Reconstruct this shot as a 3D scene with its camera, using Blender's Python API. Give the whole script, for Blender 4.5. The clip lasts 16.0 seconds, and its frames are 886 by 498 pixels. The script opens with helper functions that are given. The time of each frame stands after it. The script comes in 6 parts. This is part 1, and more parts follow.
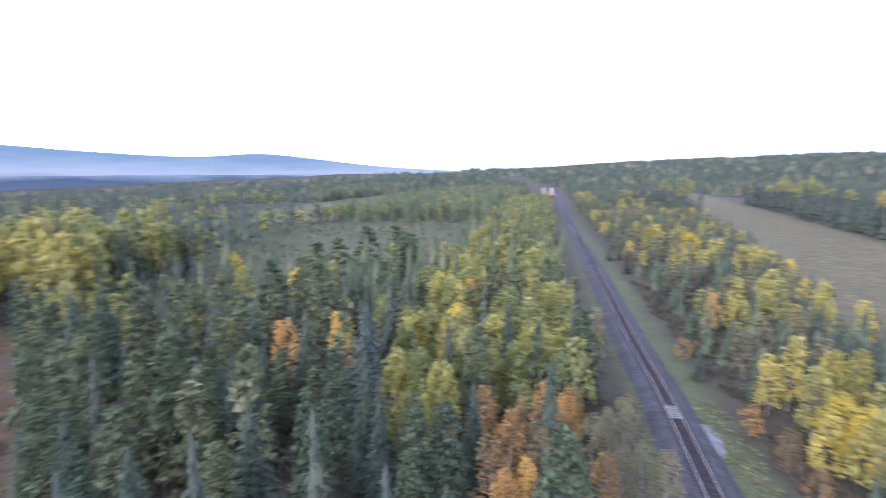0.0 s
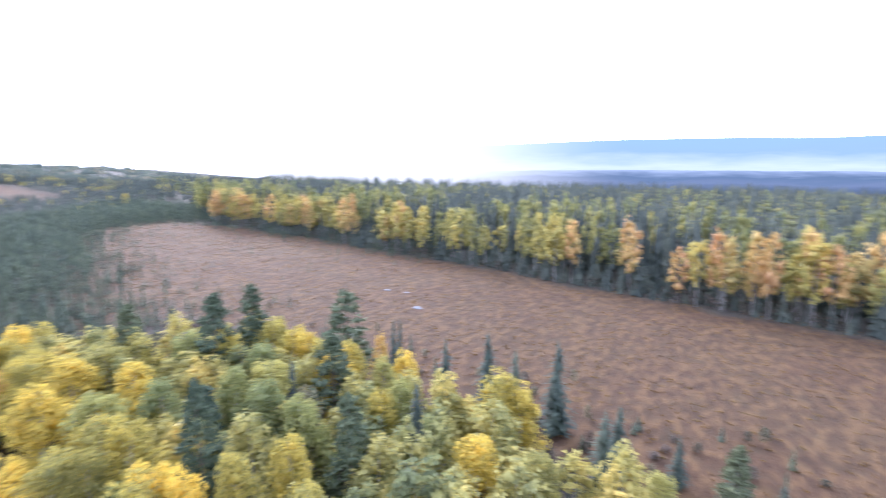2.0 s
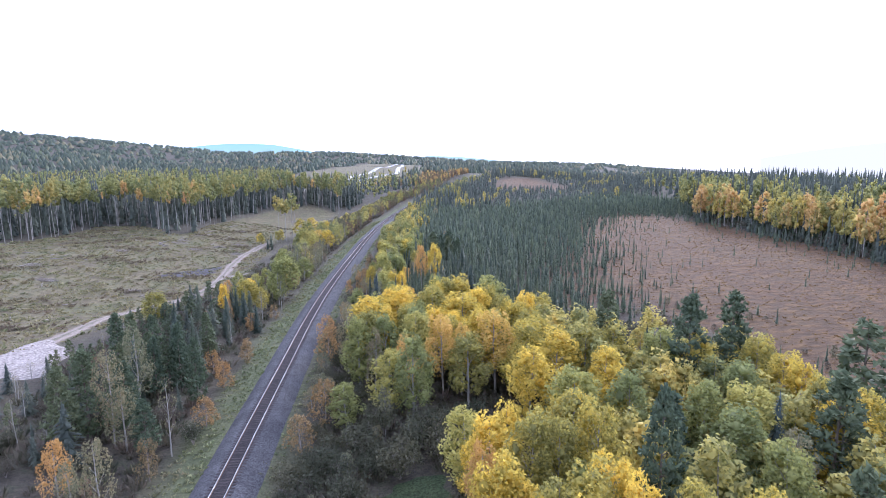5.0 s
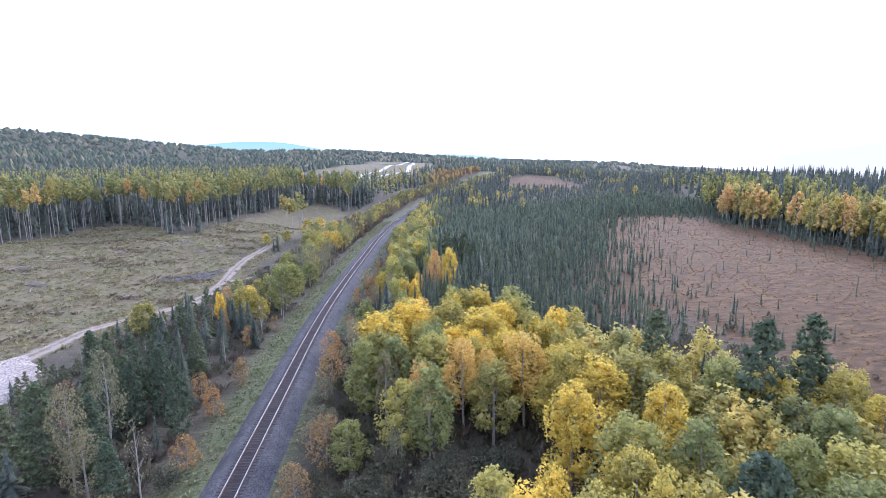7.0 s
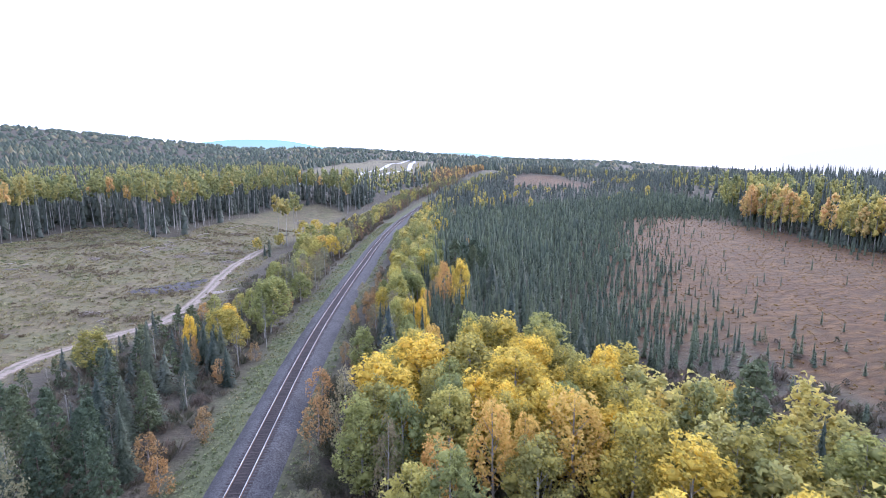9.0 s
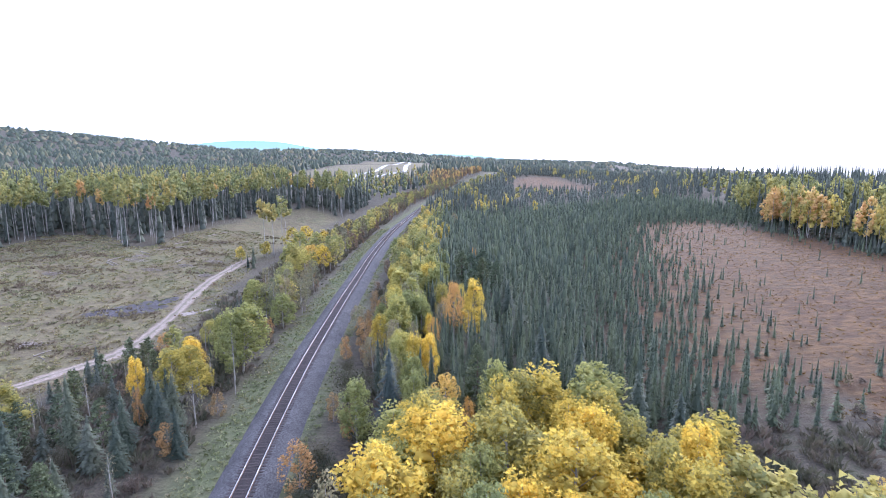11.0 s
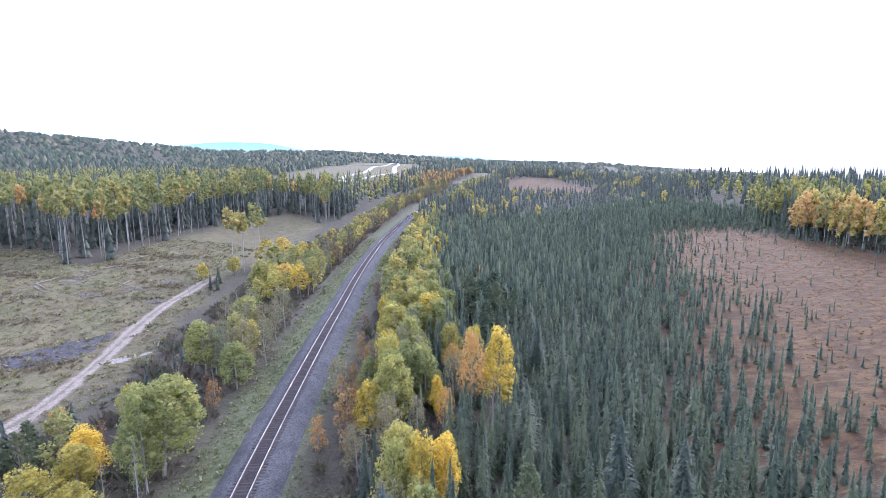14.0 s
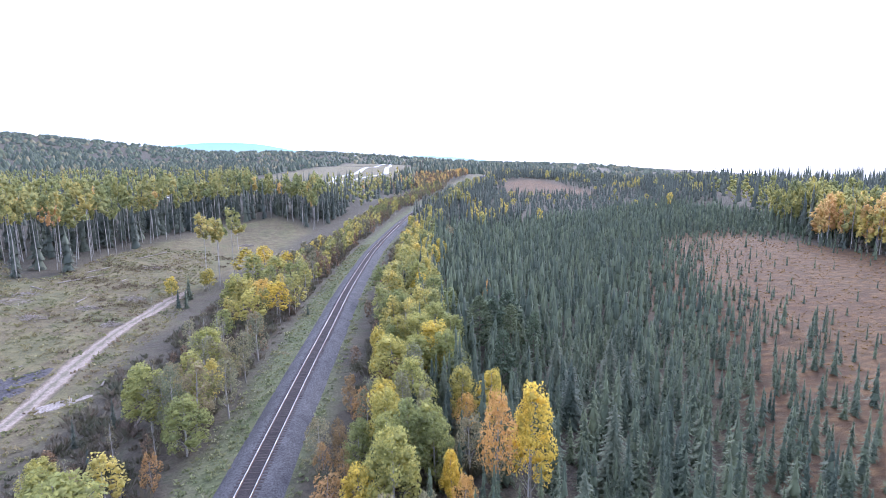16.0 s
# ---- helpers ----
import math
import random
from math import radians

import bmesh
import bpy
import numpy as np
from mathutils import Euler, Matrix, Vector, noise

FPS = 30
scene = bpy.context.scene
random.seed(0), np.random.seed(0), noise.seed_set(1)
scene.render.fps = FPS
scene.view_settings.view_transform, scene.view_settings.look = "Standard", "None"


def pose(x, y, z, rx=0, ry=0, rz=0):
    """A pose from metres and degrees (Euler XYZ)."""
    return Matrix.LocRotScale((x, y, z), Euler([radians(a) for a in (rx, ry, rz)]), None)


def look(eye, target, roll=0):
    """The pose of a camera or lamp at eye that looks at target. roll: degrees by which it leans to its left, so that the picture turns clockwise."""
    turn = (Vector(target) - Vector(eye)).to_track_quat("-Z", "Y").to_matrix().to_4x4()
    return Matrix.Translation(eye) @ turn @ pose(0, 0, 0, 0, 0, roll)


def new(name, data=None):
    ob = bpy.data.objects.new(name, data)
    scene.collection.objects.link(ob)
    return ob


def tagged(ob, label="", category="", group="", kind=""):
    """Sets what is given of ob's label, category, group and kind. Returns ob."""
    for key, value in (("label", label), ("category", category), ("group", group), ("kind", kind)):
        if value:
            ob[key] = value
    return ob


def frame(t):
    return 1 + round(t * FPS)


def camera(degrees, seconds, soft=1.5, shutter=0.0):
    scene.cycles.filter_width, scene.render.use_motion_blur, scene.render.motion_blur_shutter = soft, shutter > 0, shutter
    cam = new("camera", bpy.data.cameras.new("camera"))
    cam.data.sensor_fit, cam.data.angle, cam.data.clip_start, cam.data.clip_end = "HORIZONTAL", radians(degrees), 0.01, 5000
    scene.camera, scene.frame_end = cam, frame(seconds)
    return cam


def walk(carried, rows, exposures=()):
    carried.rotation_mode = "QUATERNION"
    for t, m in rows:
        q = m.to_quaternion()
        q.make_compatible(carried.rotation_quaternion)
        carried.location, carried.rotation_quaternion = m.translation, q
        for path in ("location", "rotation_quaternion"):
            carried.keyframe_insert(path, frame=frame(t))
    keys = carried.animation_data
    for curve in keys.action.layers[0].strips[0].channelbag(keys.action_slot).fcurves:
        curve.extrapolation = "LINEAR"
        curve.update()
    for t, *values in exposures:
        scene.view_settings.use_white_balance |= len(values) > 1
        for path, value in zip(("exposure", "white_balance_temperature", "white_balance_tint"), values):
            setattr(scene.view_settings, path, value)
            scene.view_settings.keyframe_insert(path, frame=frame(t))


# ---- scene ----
cam = camera(80.0, 16.0, soft=0.9, shutter=0.28)
ROWS = [          # seconds; place in metres; turn in degrees
    (0.0, 0.0, 0.0, 31.0, 81.5, -0.0, 180.0),
    (0.5, 0.209, -0.079, 31.002, 81.275, -0.085, 208.035),
    (1.0, 0.574, 0.006, 31.082, 81.001, 0.031, 237.603),
    (1.5, 0.945, 0.245, 30.909, 81.048, -0.011, 267.057),
    (2.0, 1.262, 0.457, 30.657, 81.125, 0.035, 295.673),
    (2.5, 1.685, 0.448, 30.568, 81.028, 0.155, 322.882),
    (3.0, 1.987, 0.772, 30.567, 80.98, 0.244, 334.917),
    (3.5, 2.173, 1.022, 30.501, 80.885, 0.334, 340.365),
    (4.0, 2.412, 1.669, 30.366, 80.952, 0.508, 342.605),
    (6.5, 4.273, 11.567, 30.08, 80.847, 0.567, 345.691),
    (7.0, 4.637, 14.861, 30.145, 80.765, 0.558, 345.808),
    (7.5, 5.062, 18.551, 30.115, 80.694, 0.487, 345.859),
    (8.0, 5.593, 22.715, 30.12, 80.624, 0.447, 345.861),
    (8.5, 6.184, 27.248, 30.169, 80.548, 0.428, 345.846),
    (9.0, 6.82, 31.849, 30.042, 80.606, 0.381, 345.88),
    (11.5, 9.519, 54.631, 29.944, 80.771, 0.451, 345.163),
    (12.0, 10.231, 59.099, 29.998, 80.787, 0.46, 344.99),
    (12.5, 10.819, 63.523, 30.02, 80.771, 0.456, 344.744),
    (13.0, 11.473, 67.908, 30.023, 80.797, 0.472, 344.552),
    (13.5, 12.148, 72.161, 30.054, 80.804, 0.521, 344.318),
    (14.0, 12.74, 76.362, 30.004, 80.864, 0.543, 344.112),
    (14.5, 13.326, 80.678, 30.048, 80.826, 0.466, 343.831),
    (15.0, 13.927, 84.816, 30.053, 80.839, 0.465, 343.622),
    (15.5, 14.641, 89.048, 30.071, 80.897, 0.509, 343.455),
    (16.0, 15.332, 93.312, 29.972, 80.951, 0.525, 343.226),
]
walk(cam, [(t, pose(x, y, z, rx, ry, rz)) for t, x, y, z, rx, ry, rz in ROWS],
     exposures=[(t, ev + 0.01, 5550, 21) for t, ev in ((0, -0.08), (0.5, -0.06), (1, 0.1), (1.5, 0.3), (2, 0.52), (2.5, 0.36), (3, 0.08), (4, 0), (9, 0.05), (12.5, 0.2), (16, 0.22))])

# ---------------------------------------------------------------- sky and sun
SUN_AZ, SUN_EL = 38.0, 24.0          # degrees clockwise from +y, and above the horizon
world = bpy.data.worlds.new("overcast_sky")
scene.world = world
world.use_nodes = True
wn, wl = world.node_tree.nodes, world.node_tree.links
wn.clear()
w_out, w_bg = wn.new("ShaderNodeOutputWorld"), wn.new("ShaderNodeBackground")
w_sky, w_mix, w_gain = wn.new("ShaderNodeTexSky"), wn.new("ShaderNodeMix"), wn.new("ShaderNodeVectorMath")
w_sky.sky_type, w_sky.sun_disc = "NISHITA", False
w_sky.sun_elevation, w_sky.sun_rotation = radians(SUN_EL), radians(SUN_AZ)
w_sky.dust_density, w_sky.altitude = 3.0, 700
w_gain.operation = "SCALE"
w_gain.inputs["Scale"].default_value = 0.20
w_mix.data_type = "RGBA"
w_mix.inputs["Factor"].default_value = 0.86      # a closed, thin cloud cover over the blue
w_mix.inputs["B"].default_value = (2.32, 2.54, 3.16, 1)
wl.new(w_sky.outputs["Color"], w_gain.inputs[0])
wl.new(w_gain.outputs["Vector"], w_mix.inputs["A"])
wl.new(w_mix.outputs["Result"], w_bg.inputs["Color"])
wl.new(w_bg.outputs["Background"], w_out.inputs["Surface"])
w_bg.inputs["Strength"].default_value = 1.0

sun = new("sun", bpy.data.lights.new("sun", "SUN"))
sun.data.energy, sun.data.angle, sun.data.color = 4.7, radians(20), (1.0, 0.95, 0.87)
_sd = Vector((math.sin(radians(SUN_AZ)) * math.cos(radians(SUN_EL)), math.cos(radians(SUN_AZ)) * math.cos(radians(SUN_EL)), math.sin(radians(SUN_EL))))
sun.matrix_world = look(_sd * 100, (0, 0, 0))

# ---------------------------------------------------------------- materials


def material(name, rough=0.9):
    m = bpy.data.materials.new(name)
    m.use_nodes = True
    b = m.node_tree.nodes["Principled BSDF"]
    b.inputs["Roughness"].default_value = rough
    b.inputs["Specular IOR Level"].default_value = 0.2
    return m, m.node_tree.nodes, m.node_tree.links, b


def ramp(nd, stops):
    r = nd.new("ShaderNodeValToRGB")
    e = r.color_ramp.elements
    while len(e) < len(stops):
        e.new(0.5)
    for i, (p, c) in enumerate(stops):
        e[i].position, e[i].color = p, (*c, 1)
    return r


def noise_node(nd, ln, scale, detail=4, rough=0.6, vec=None, stretch=None):
    n = nd.new("ShaderNodeTexNoise")
    n.inputs["Scale"].default_value, n.inputs["Detail"].default_value, n.inputs["Roughness"].default_value = scale, detail, rough
    g = nd.new("ShaderNodeNewGeometry")
    src = g.outputs["Position"]
    if stretch:
        mp = nd.new("ShaderNodeMapping")
        mp.inputs["Scale"].default_value = stretch
        ln.new(src, mp.inputs["Vector"])
        src = mp.outputs["Vector"]
    ln.new(src, n.inputs["Vector"])
    return n


def mix_rgb(nd, ln, fac, a, b, mode="MIX"):
    m = nd.new("ShaderNodeMix")
    m.data_type, m.blend_type = "RGBA", mode
    for sock, v in (("Factor", fac), ("A", a), ("B", b)):
        if isinstance(v, (int, float)):
            m.inputs[sock].default_value = v
        elif isinstance(v, tuple):
            m.inputs[sock].default_value = (*v, 1)
        else:
            ln.new(v, m.inputs[sock])
    return m.outputs["Result"]


def bump(nd, ln, b, height, strength, dist):
    bp = nd.new("ShaderNodeBump")
    bp.inputs["Strength"].default_value, bp.inputs["Distance"].default_value = strength, dist
    ln.new(height, bp.inputs["Height"])
    ln.new(bp.outputs["Normal"], b.inputs["Normal"])


def leaf_material(name, cols, by="object", translucent=0.3, spread=0.35):
    """Foliage: tree-to-tree colour from the object (or a broad noise in a joined wood), leaf-to-leaf from the island."""
    m, nd, ln, b = material(name, 0.75)
    k = len(cols)
    rp = ramp(nd, [(i / max(1, k - 1), c) for i, c in enumerate(cols)])
    if by == "object":
        oi = nd.new("ShaderNodeObjectInfo")
        nz = noise_node(nd, ln, 0.55, 2, 0.6)
        dr = nd.new("ShaderNodeMath")
        dr.operation = "MULTIPLY_ADD"
        dr.inputs[1].default_value = 0.7
        ln.new(nz.outputs["Fac"], dr.inputs[0])
        ln.new(oi.outputs["Random"], dr.inputs[2])
        sh = nd.new("ShaderNodeMath")
        sh.operation = "SUBTRACT"
        sh.inputs[1].default_value = 0.35
        ln.new(dr.outputs[0], sh.inputs[0])
        src = sh.outputs[0]
    else:
        nz = noise_node(nd, ln, 0.13, 2, 0.7, stretch=(1, 1, 0.15))
        st = nd.new("ShaderNodeMapRange")
        st.inputs["From Min"].default_value, st.inputs["From Max"].default_value = 0.3, 0.7
        ln.new(nz.outputs["Fac"], st.inputs["Value"])
        src = st.outputs["Result"]
    ge = nd.new("ShaderNodeNewGeometry")
    ad = nd.new("ShaderNodeMath")
    ad.operation = "MULTIPLY_ADD"
    ad.inputs[1].default_value = spread
    sb = nd.new("ShaderNodeMath")
    sb.operation = "ADD"
    sb.inputs[1].default_value = -spread / 2
    ln.new(ge.outputs["Random Per Island"], ad.inputs[0])
    ln.new(src, ad.inputs[2])
    ln.new(ad.outputs[0], sb.inputs[0])
    ln.new(sb.outputs[0], rp.inputs["Fac"])
    va = nd.new("ShaderNodeHueSaturation")
    mr = nd.new("ShaderNodeMapRange")
    mr.inputs["To Min"].default_value, mr.inputs["To Max"].default_value = 0.82, 1.18
    ln.new(ge.outputs["Random Per Island"], mr.inputs["Value"])
    ln.new(mr.outputs["Result"], va.inputs["Value"])
    ln.new(rp.outputs["Color"], va.inputs["Color"])
    ln.new(va.outputs["Color"], b.inputs["Base Color"])
    tr, mx = nd.new("ShaderNodeBsdfTranslucent"), nd.new("ShaderNodeMixShader")
    ln.new(va.outputs["Color"], tr.inputs["Color"])
    mx.inputs["Fac"].default_value = translucent
    out = nd["Material Output"]
    ln.new(b.outputs["BSDF"], mx.inputs[1])
    ln.new(tr.outputs["BSDF"], mx.inputs[2])
    ln.new(mx.outputs["Shader"], out.inputs["Surface"])
    return m


def plain_material(name, c1, c2, scale, rough=0.9, bumps=0.3, dist=0.05, fine=None, stretch=None, metal=0.0):
    m, nd, ln, b = material(name, rough)
    n1 = noise_node(nd, ln, scale, 5, 0.65, stretch=stretch)
    r = ramp(nd, [(0.3, c1), (0.7, c2)])
    ln.new(n1.outputs["Fac"], r.inputs["Fac"])
    col = r.outputs["Color"]
    if fine:
        n2 = noise_node(nd, ln, fine, 3, 0.7)
        r2 = ramp(nd, [(0.36, (0.45, 0.45, 0.45)), (0.64, (1.5, 1.5, 1.5))])
        ln.new(n2.outputs["Fac"], r2.inputs["Fac"])
        col = mix_rgb(nd, ln, 1.0, col, r2.outputs["Color"], "MULTIPLY")
        bump(nd, ln, b, n2.outputs["Fac"], bumps, dist)
    else:
        bump(nd, ln, b, n1.outputs["Fac"], bumps, dist)
    ln.new(col, b.inputs["Base Color"])
    b.inputs["Metallic"].default_value = metal
    return m


M_ASPEN = leaf_material("aspen_leaves_yellow", [(0.26, 0.245, 0.08), (0.40, 0.335, 0.078), (0.56, 0.425, 0.078), (0.70, 0.50, 0.08)], translucent=0.48, spread=0.4)
M_ASPEN_G = leaf_material("aspen_leaves_green", [(0.20, 0.225, 0.09), (0.30, 0.30, 0.098), (0.44, 0.39, 0.11)], translucent=0.48, spread=0.35)
M_ASPEN_O = leaf_material("aspen_leaves_orange", [(0.56, 0.40, 0.10), (0.55, 0.34, 0.10), (0.47, 0.275, 0.10)], translucent=0.42)
M_OLIVE = leaf_material("leaves_olive_thinning", [(0.145, 0.155, 0.092), (0.20, 0.19, 0.105), (0.26, 0.21, 0.115)], translucent=0.35)
M_BUSH = leaf_material("dark_shrub_leaves", [(0.05, 0.055, 0.034), (0.07, 0.07, 0.04), (0.092, 0.085, 0.048)], translucent=0.25)
M_RUST = leaf_material("leaves_rusty_brown", [(0.18, 0.14, 0.075), (0.27, 0.18, 0.08), (0.38, 0.22, 0.085)], translucent=0.35)
M_SPRUCE = leaf_material("spruce_needles", [(0.05, 0.066, 0.05), (0.068, 0.086, 0.058), (0.092, 0.106, 0.066)], translucent=0.15)
M_BOGSPRUCE = leaf_material("small_spruce_needles", [(0.056, 0.074, 0.05), (0.078, 0.098, 0.058), (0.108, 0.126, 0.066)], translucent=0.15, spread=0.6)
M_SPRUCE_B = leaf_material("spruce_needles_blue", [(0.056, 0.075, 0.066), (0.078, 0.10, 0.084)], translucent=0.15)
M_PINE = leaf_material("pine_needles", [(0.07, 0.096, 0.06), (0.10, 0.126, 0.068), (0.135, 0.15, 0.075)], translucent=0.2)
W_SPRUCE = leaf_material("wood_spruce_needles", [(0.056, 0.068, 0.056), (0.076, 0.088, 0.066), (0.10, 0.11, 0.075)], "noise", 0.15)
W_ASPEN = leaf_material("wood_aspen_leaves", [(0.26, 0.26, 0.105), (0.36, 0.33, 0.11), (0.48, 0.405, 0.118), (0.58, 0.44, 0.12)], "noise", 0.45)
W_GREEN = leaf_material("wood_green_leaves", [(0.16, 0.185, 0.09), (0.235, 0.245, 0.096), (0.33, 0.31, 0.105), (0.43, 0.365, 0.11)], "noise", 0.45)
W_TALL = leaf_material("tall_aspen_crowns", [(0.17, 0.20, 0.09), (0.235, 0.25, 0.10), (0.315, 0.30, 0.108), (0.41, 0.333, 0.108)], "noise", 0.42)
W_ORANGE = leaf_material("wood_orange_leaves", [(0.42, 0.345, 0.13), (0.54, 0.405, 0.14), (0.59, 0.39, 0.15), (0.55, 0.33, 0.155)], "noise", 0.45)
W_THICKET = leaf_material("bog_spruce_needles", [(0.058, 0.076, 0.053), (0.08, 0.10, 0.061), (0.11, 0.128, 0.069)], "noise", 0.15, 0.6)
W_MIXED = leaf_material("wood_far_mixed_crowns", [(0.045, 0.06, 0.048), (0.056, 0.072, 0.053), (0.072, 0.088, 0.058), (0.11, 0.12, 0.064)], "noise", 0.15)
W_PINE = leaf_material("wood_pine_needles", [(0.066, 0.084, 0.055), (0.094, 0.115, 0.064), (0.13, 0.145, 0.072), (0.165, 0.16, 0.08)], "noise", 0.2)
W_OLIVE = leaf_material("wood_olive_leaves", [(0.14, 0.145, 0.09), (0.19, 0.175, 0.105), (0.235, 0.19, 0.11)], "noise", 0.35)
W_RUST = leaf_material("wood_rusty_leaves", [(0.14, 0.11, 0.075), (0.20, 0.14, 0.09), (0.26, 0.165, 0.095)], "noise", 0.35)
W_BRUSH = leaf_material("wood_undergrowth", [(0.06, 0.066, 0.045), (0.09, 0.088, 0.055), (0.115, 0.096, 0.07), (0.14, 0.108, 0.085)], "noise", 0.3)
W_SEDGE = leaf_material("bog_sedge_blades", [(0.118, 0.069, 0.026), (0.164, 0.096, 0.032), (0.212, 0.133, 0.042), (0.15, 0.111, 0.038)], "noise", 0.25)
W_WEED = leaf_material("dead_weed_blades", [(0.10, 0.08, 0.055), (0.13, 0.10, 0.065), (0.16, 0.14, 0.075)], "noise", 0.25)
W_VERGE = leaf_material("verge_grass_blades", [(0.105, 0.125, 0.064), (0.15, 0.17, 0.08), (0.20, 0.20, 0.10), (0.21, 0.18, 0.11)], "noise", 0.3)
W_GRASS = leaf_material("field_grass_blades", [(0.117, 0.126, 0.063), (0.171, 0.167, 0.081), (0.234, 0.203, 0.103), (0.153, 0.113, 0.077)], "noise", 0.3)
M_BARK = plain_material("bark_pale_aspen", (0.36, 0.34, 0.30), (0.20, 0.185, 0.16), 1.6, 0.9, 0.4, 0.01, stretch=(1, 1, 0.4))
M_BARK_D = plain_material("bark_dark_conifer", (0.10, 0.08, 0.06), (0.17, 0.14, 0.11), 3.0, 0.95, 0.5, 0.02)
M_TWIG = plain_material("bare_grey_twigs", (0.20, 0.17, 0.15), (0.30, 0.26, 0.22), 2.0)
M_BALLAST = plain_material("ballast_stone", (0.043, 0.042, 0.045), (0.076, 0.074, 0.077), 0.35, 0.95, 0.9, 0.06, fine=5.5)
M_FOUL = plain_material("fouled_ballast", (0.018, 0.015, 0.016), (0.034, 0.028, 0.029), 0.5, 0.95, 0.8, 0.05, fine=8.0)
M_SLEEPER = plain_material("sleeper_wood", (0.028, 0.023, 0.023), (0.055, 0.045, 0.043), 1.2, 0.9, 0.5, 0.01, fine=14.0)
M_RAIL = plain_material("rail_steel", (0.32, 0.32, 0.33), (0.45, 0.45, 0.46), 0.8, 0.4, 0.05, 0.002, metal=0.85)
M_RAILSIDE = plain_material("rail_rust", (0.10, 0.06, 0.045), (0.15, 0.09, 0.06), 2.0, 0.85)
def rutted_material():
    """Two pale wheel ruts, a weedy crown and ragged edges."""
    m, nd, ln, b = material("dirt_track", 0.95)
    at = nd.new("ShaderNodeAttribute")
    at.attribute_name = "across"
    ab = nd.new("ShaderNodeMath")
    ab.operation = "ABSOLUTE"
    ln.new(at.outputs["Fac"], ab.inputs[0])
    nz, fn = noise_node(nd, ln, 0.45, 5, 0.7), noise_node(nd, ln, 3.5, 4, 0.7)
    ad = nd.new("ShaderNodeMath")
    ad.operation = "MULTIPLY_ADD"
    ad.inputs[1].default_value = 1.1
    sb = nd.new("ShaderNodeMath")
    sb.operation = "SUBTRACT"
    sb.inputs[1].default_value = 0.52
    ln.new(nz.outputs["Fac"], ad.inputs[0])
    ln.new(ab.outputs[0], ad.inputs[2])
    ln.new(ad.outputs[0], sb.inputs[0])
    rp = ramp(nd, [(0.08, (0.13, 0.115, 0.08)), (0.22, (0.20, 0.165, 0.135)), (0.5, (0.24, 0.195, 0.16)), (0.72, (0.14, 0.11, 0.08)), (0.95, (0.085, 0.078, 0.05))])
    ln.new(sb.outputs[0], rp.inputs["Fac"])
    r2 = ramp(nd, [(0.36, (0.6, 0.6, 0.6)), (0.64, (1.25, 1.25, 1.25))])
    ln.new(fn.outputs["Fac"], r2.inputs["Fac"])
    ln.new(mix_rgb(nd, ln, 1.0, rp.outputs["Color"], r2.outputs["Color"], "MULTIPLY"), b.inputs["Base Color"])
    bump(nd, ln, b, fn.outputs["Fac"], 0.6, 0.06)
    return m


M_ROAD = rutted_material()
M_HWY = plain_material("worn_pale_asphalt", (0.34, 0.34, 0.36), (0.42, 0.42, 0.44), 0.05, 0.85)
M_LOG = plain_material("weathered_log", (0.26, 0.23, 0.20), (0.15, 0.13, 0.11), 1.5)

# ---------------------------------------------------------------- plan
RAIL_PLAN = ((-900, -190), (-604, -131.8), (-296, -72.3), (-194.6, -53.9), (-144.4, -44.6), (-94.5, -35.2), (-69.6, -30.9), (-49.3, -26.7), (-20, -20.5), (10, -14.2), (30, -10.44), (50, -6.87),
             (70, -3.41), (90, 0.14), (110, 3.69), (130, 7.69), (150, 12.23), (170, 16.97), (190, 21.86), (215, 27.86), (245, 35.71), (285, 47.0), (336, 64.4), (407, 91.7), (436, 104.1), (480, 124), (545, 155), (608, 188), (709, 250), (1018, 425))
BOG = ((38, -39), (52, -59), (80, -92), (95, -114), (104, -100), (116, -58), (132, -21), (146, 22), (161, 58), (180, 125), (194, 165), (208, 235), (200, 268), (178, 264), (135, 211),
       (105, 154), (82, 110), (80, 85), (68, 50), (58, 10), (48, -12))
FIELD = ((-7, 246), (-12.5, 205), (-15, 172), (-18, 153), (-28, 137), (-35, 120), (-44, 90), (-62, 0), (-78, -100), (-115, -195), (-190, -427), (-330, -900), (-345, -930), (-302, -608), (-208, -315),
         (-172, -204), (-165, 0), (-160, 200), (-114, 234), (-97, 239), (-89, 256), (-86, 286), (-70, 283), (-50, 246), (-42, 252), (-38, 278), (-30, 303), (-11, 360), (10, 385), (27, 355), (8, 290))
TRACK = ((-70, -30), (-62, 20), (-46, 75), (-40.5, 100), (-39, 114), (-37.5, 125), (-34.5, 135), (-30, 143), (-25.5, 149), (-22.2, 158), (-21, 171), (-20.2, 184), (-19.6, 197), (-17.4, 212), (-14.8, 226), (-12.9, 235), (-10, 246))

PASTURE = ((-70, 560), (40, 560), (125, 640), (175, 850), (340, 1400), (500, 2300), (250, 2200), (60, 1450), (-20, 900))
RED_PATCH = ((203, 528), (252, 464), (271, 487), (282, 596), (275, 643), (240, 615))
REGROWTH = ((165, -300), (95, -330), (70, -420), (30, -600), (-70, -850), (20, -800), (80, -740), (130, -560), (185, -400))
CARRIAGEWAYS = (((-90, 520), (38, 650), (92, 909), (150, 1130), (207, 1400), (330, 1900), (470, 2400)), ((-60, 560), (52, 672), (95, 776), (143, 909), (200, 1090), (250, 1332), (330, 1700), (430, 2200)))


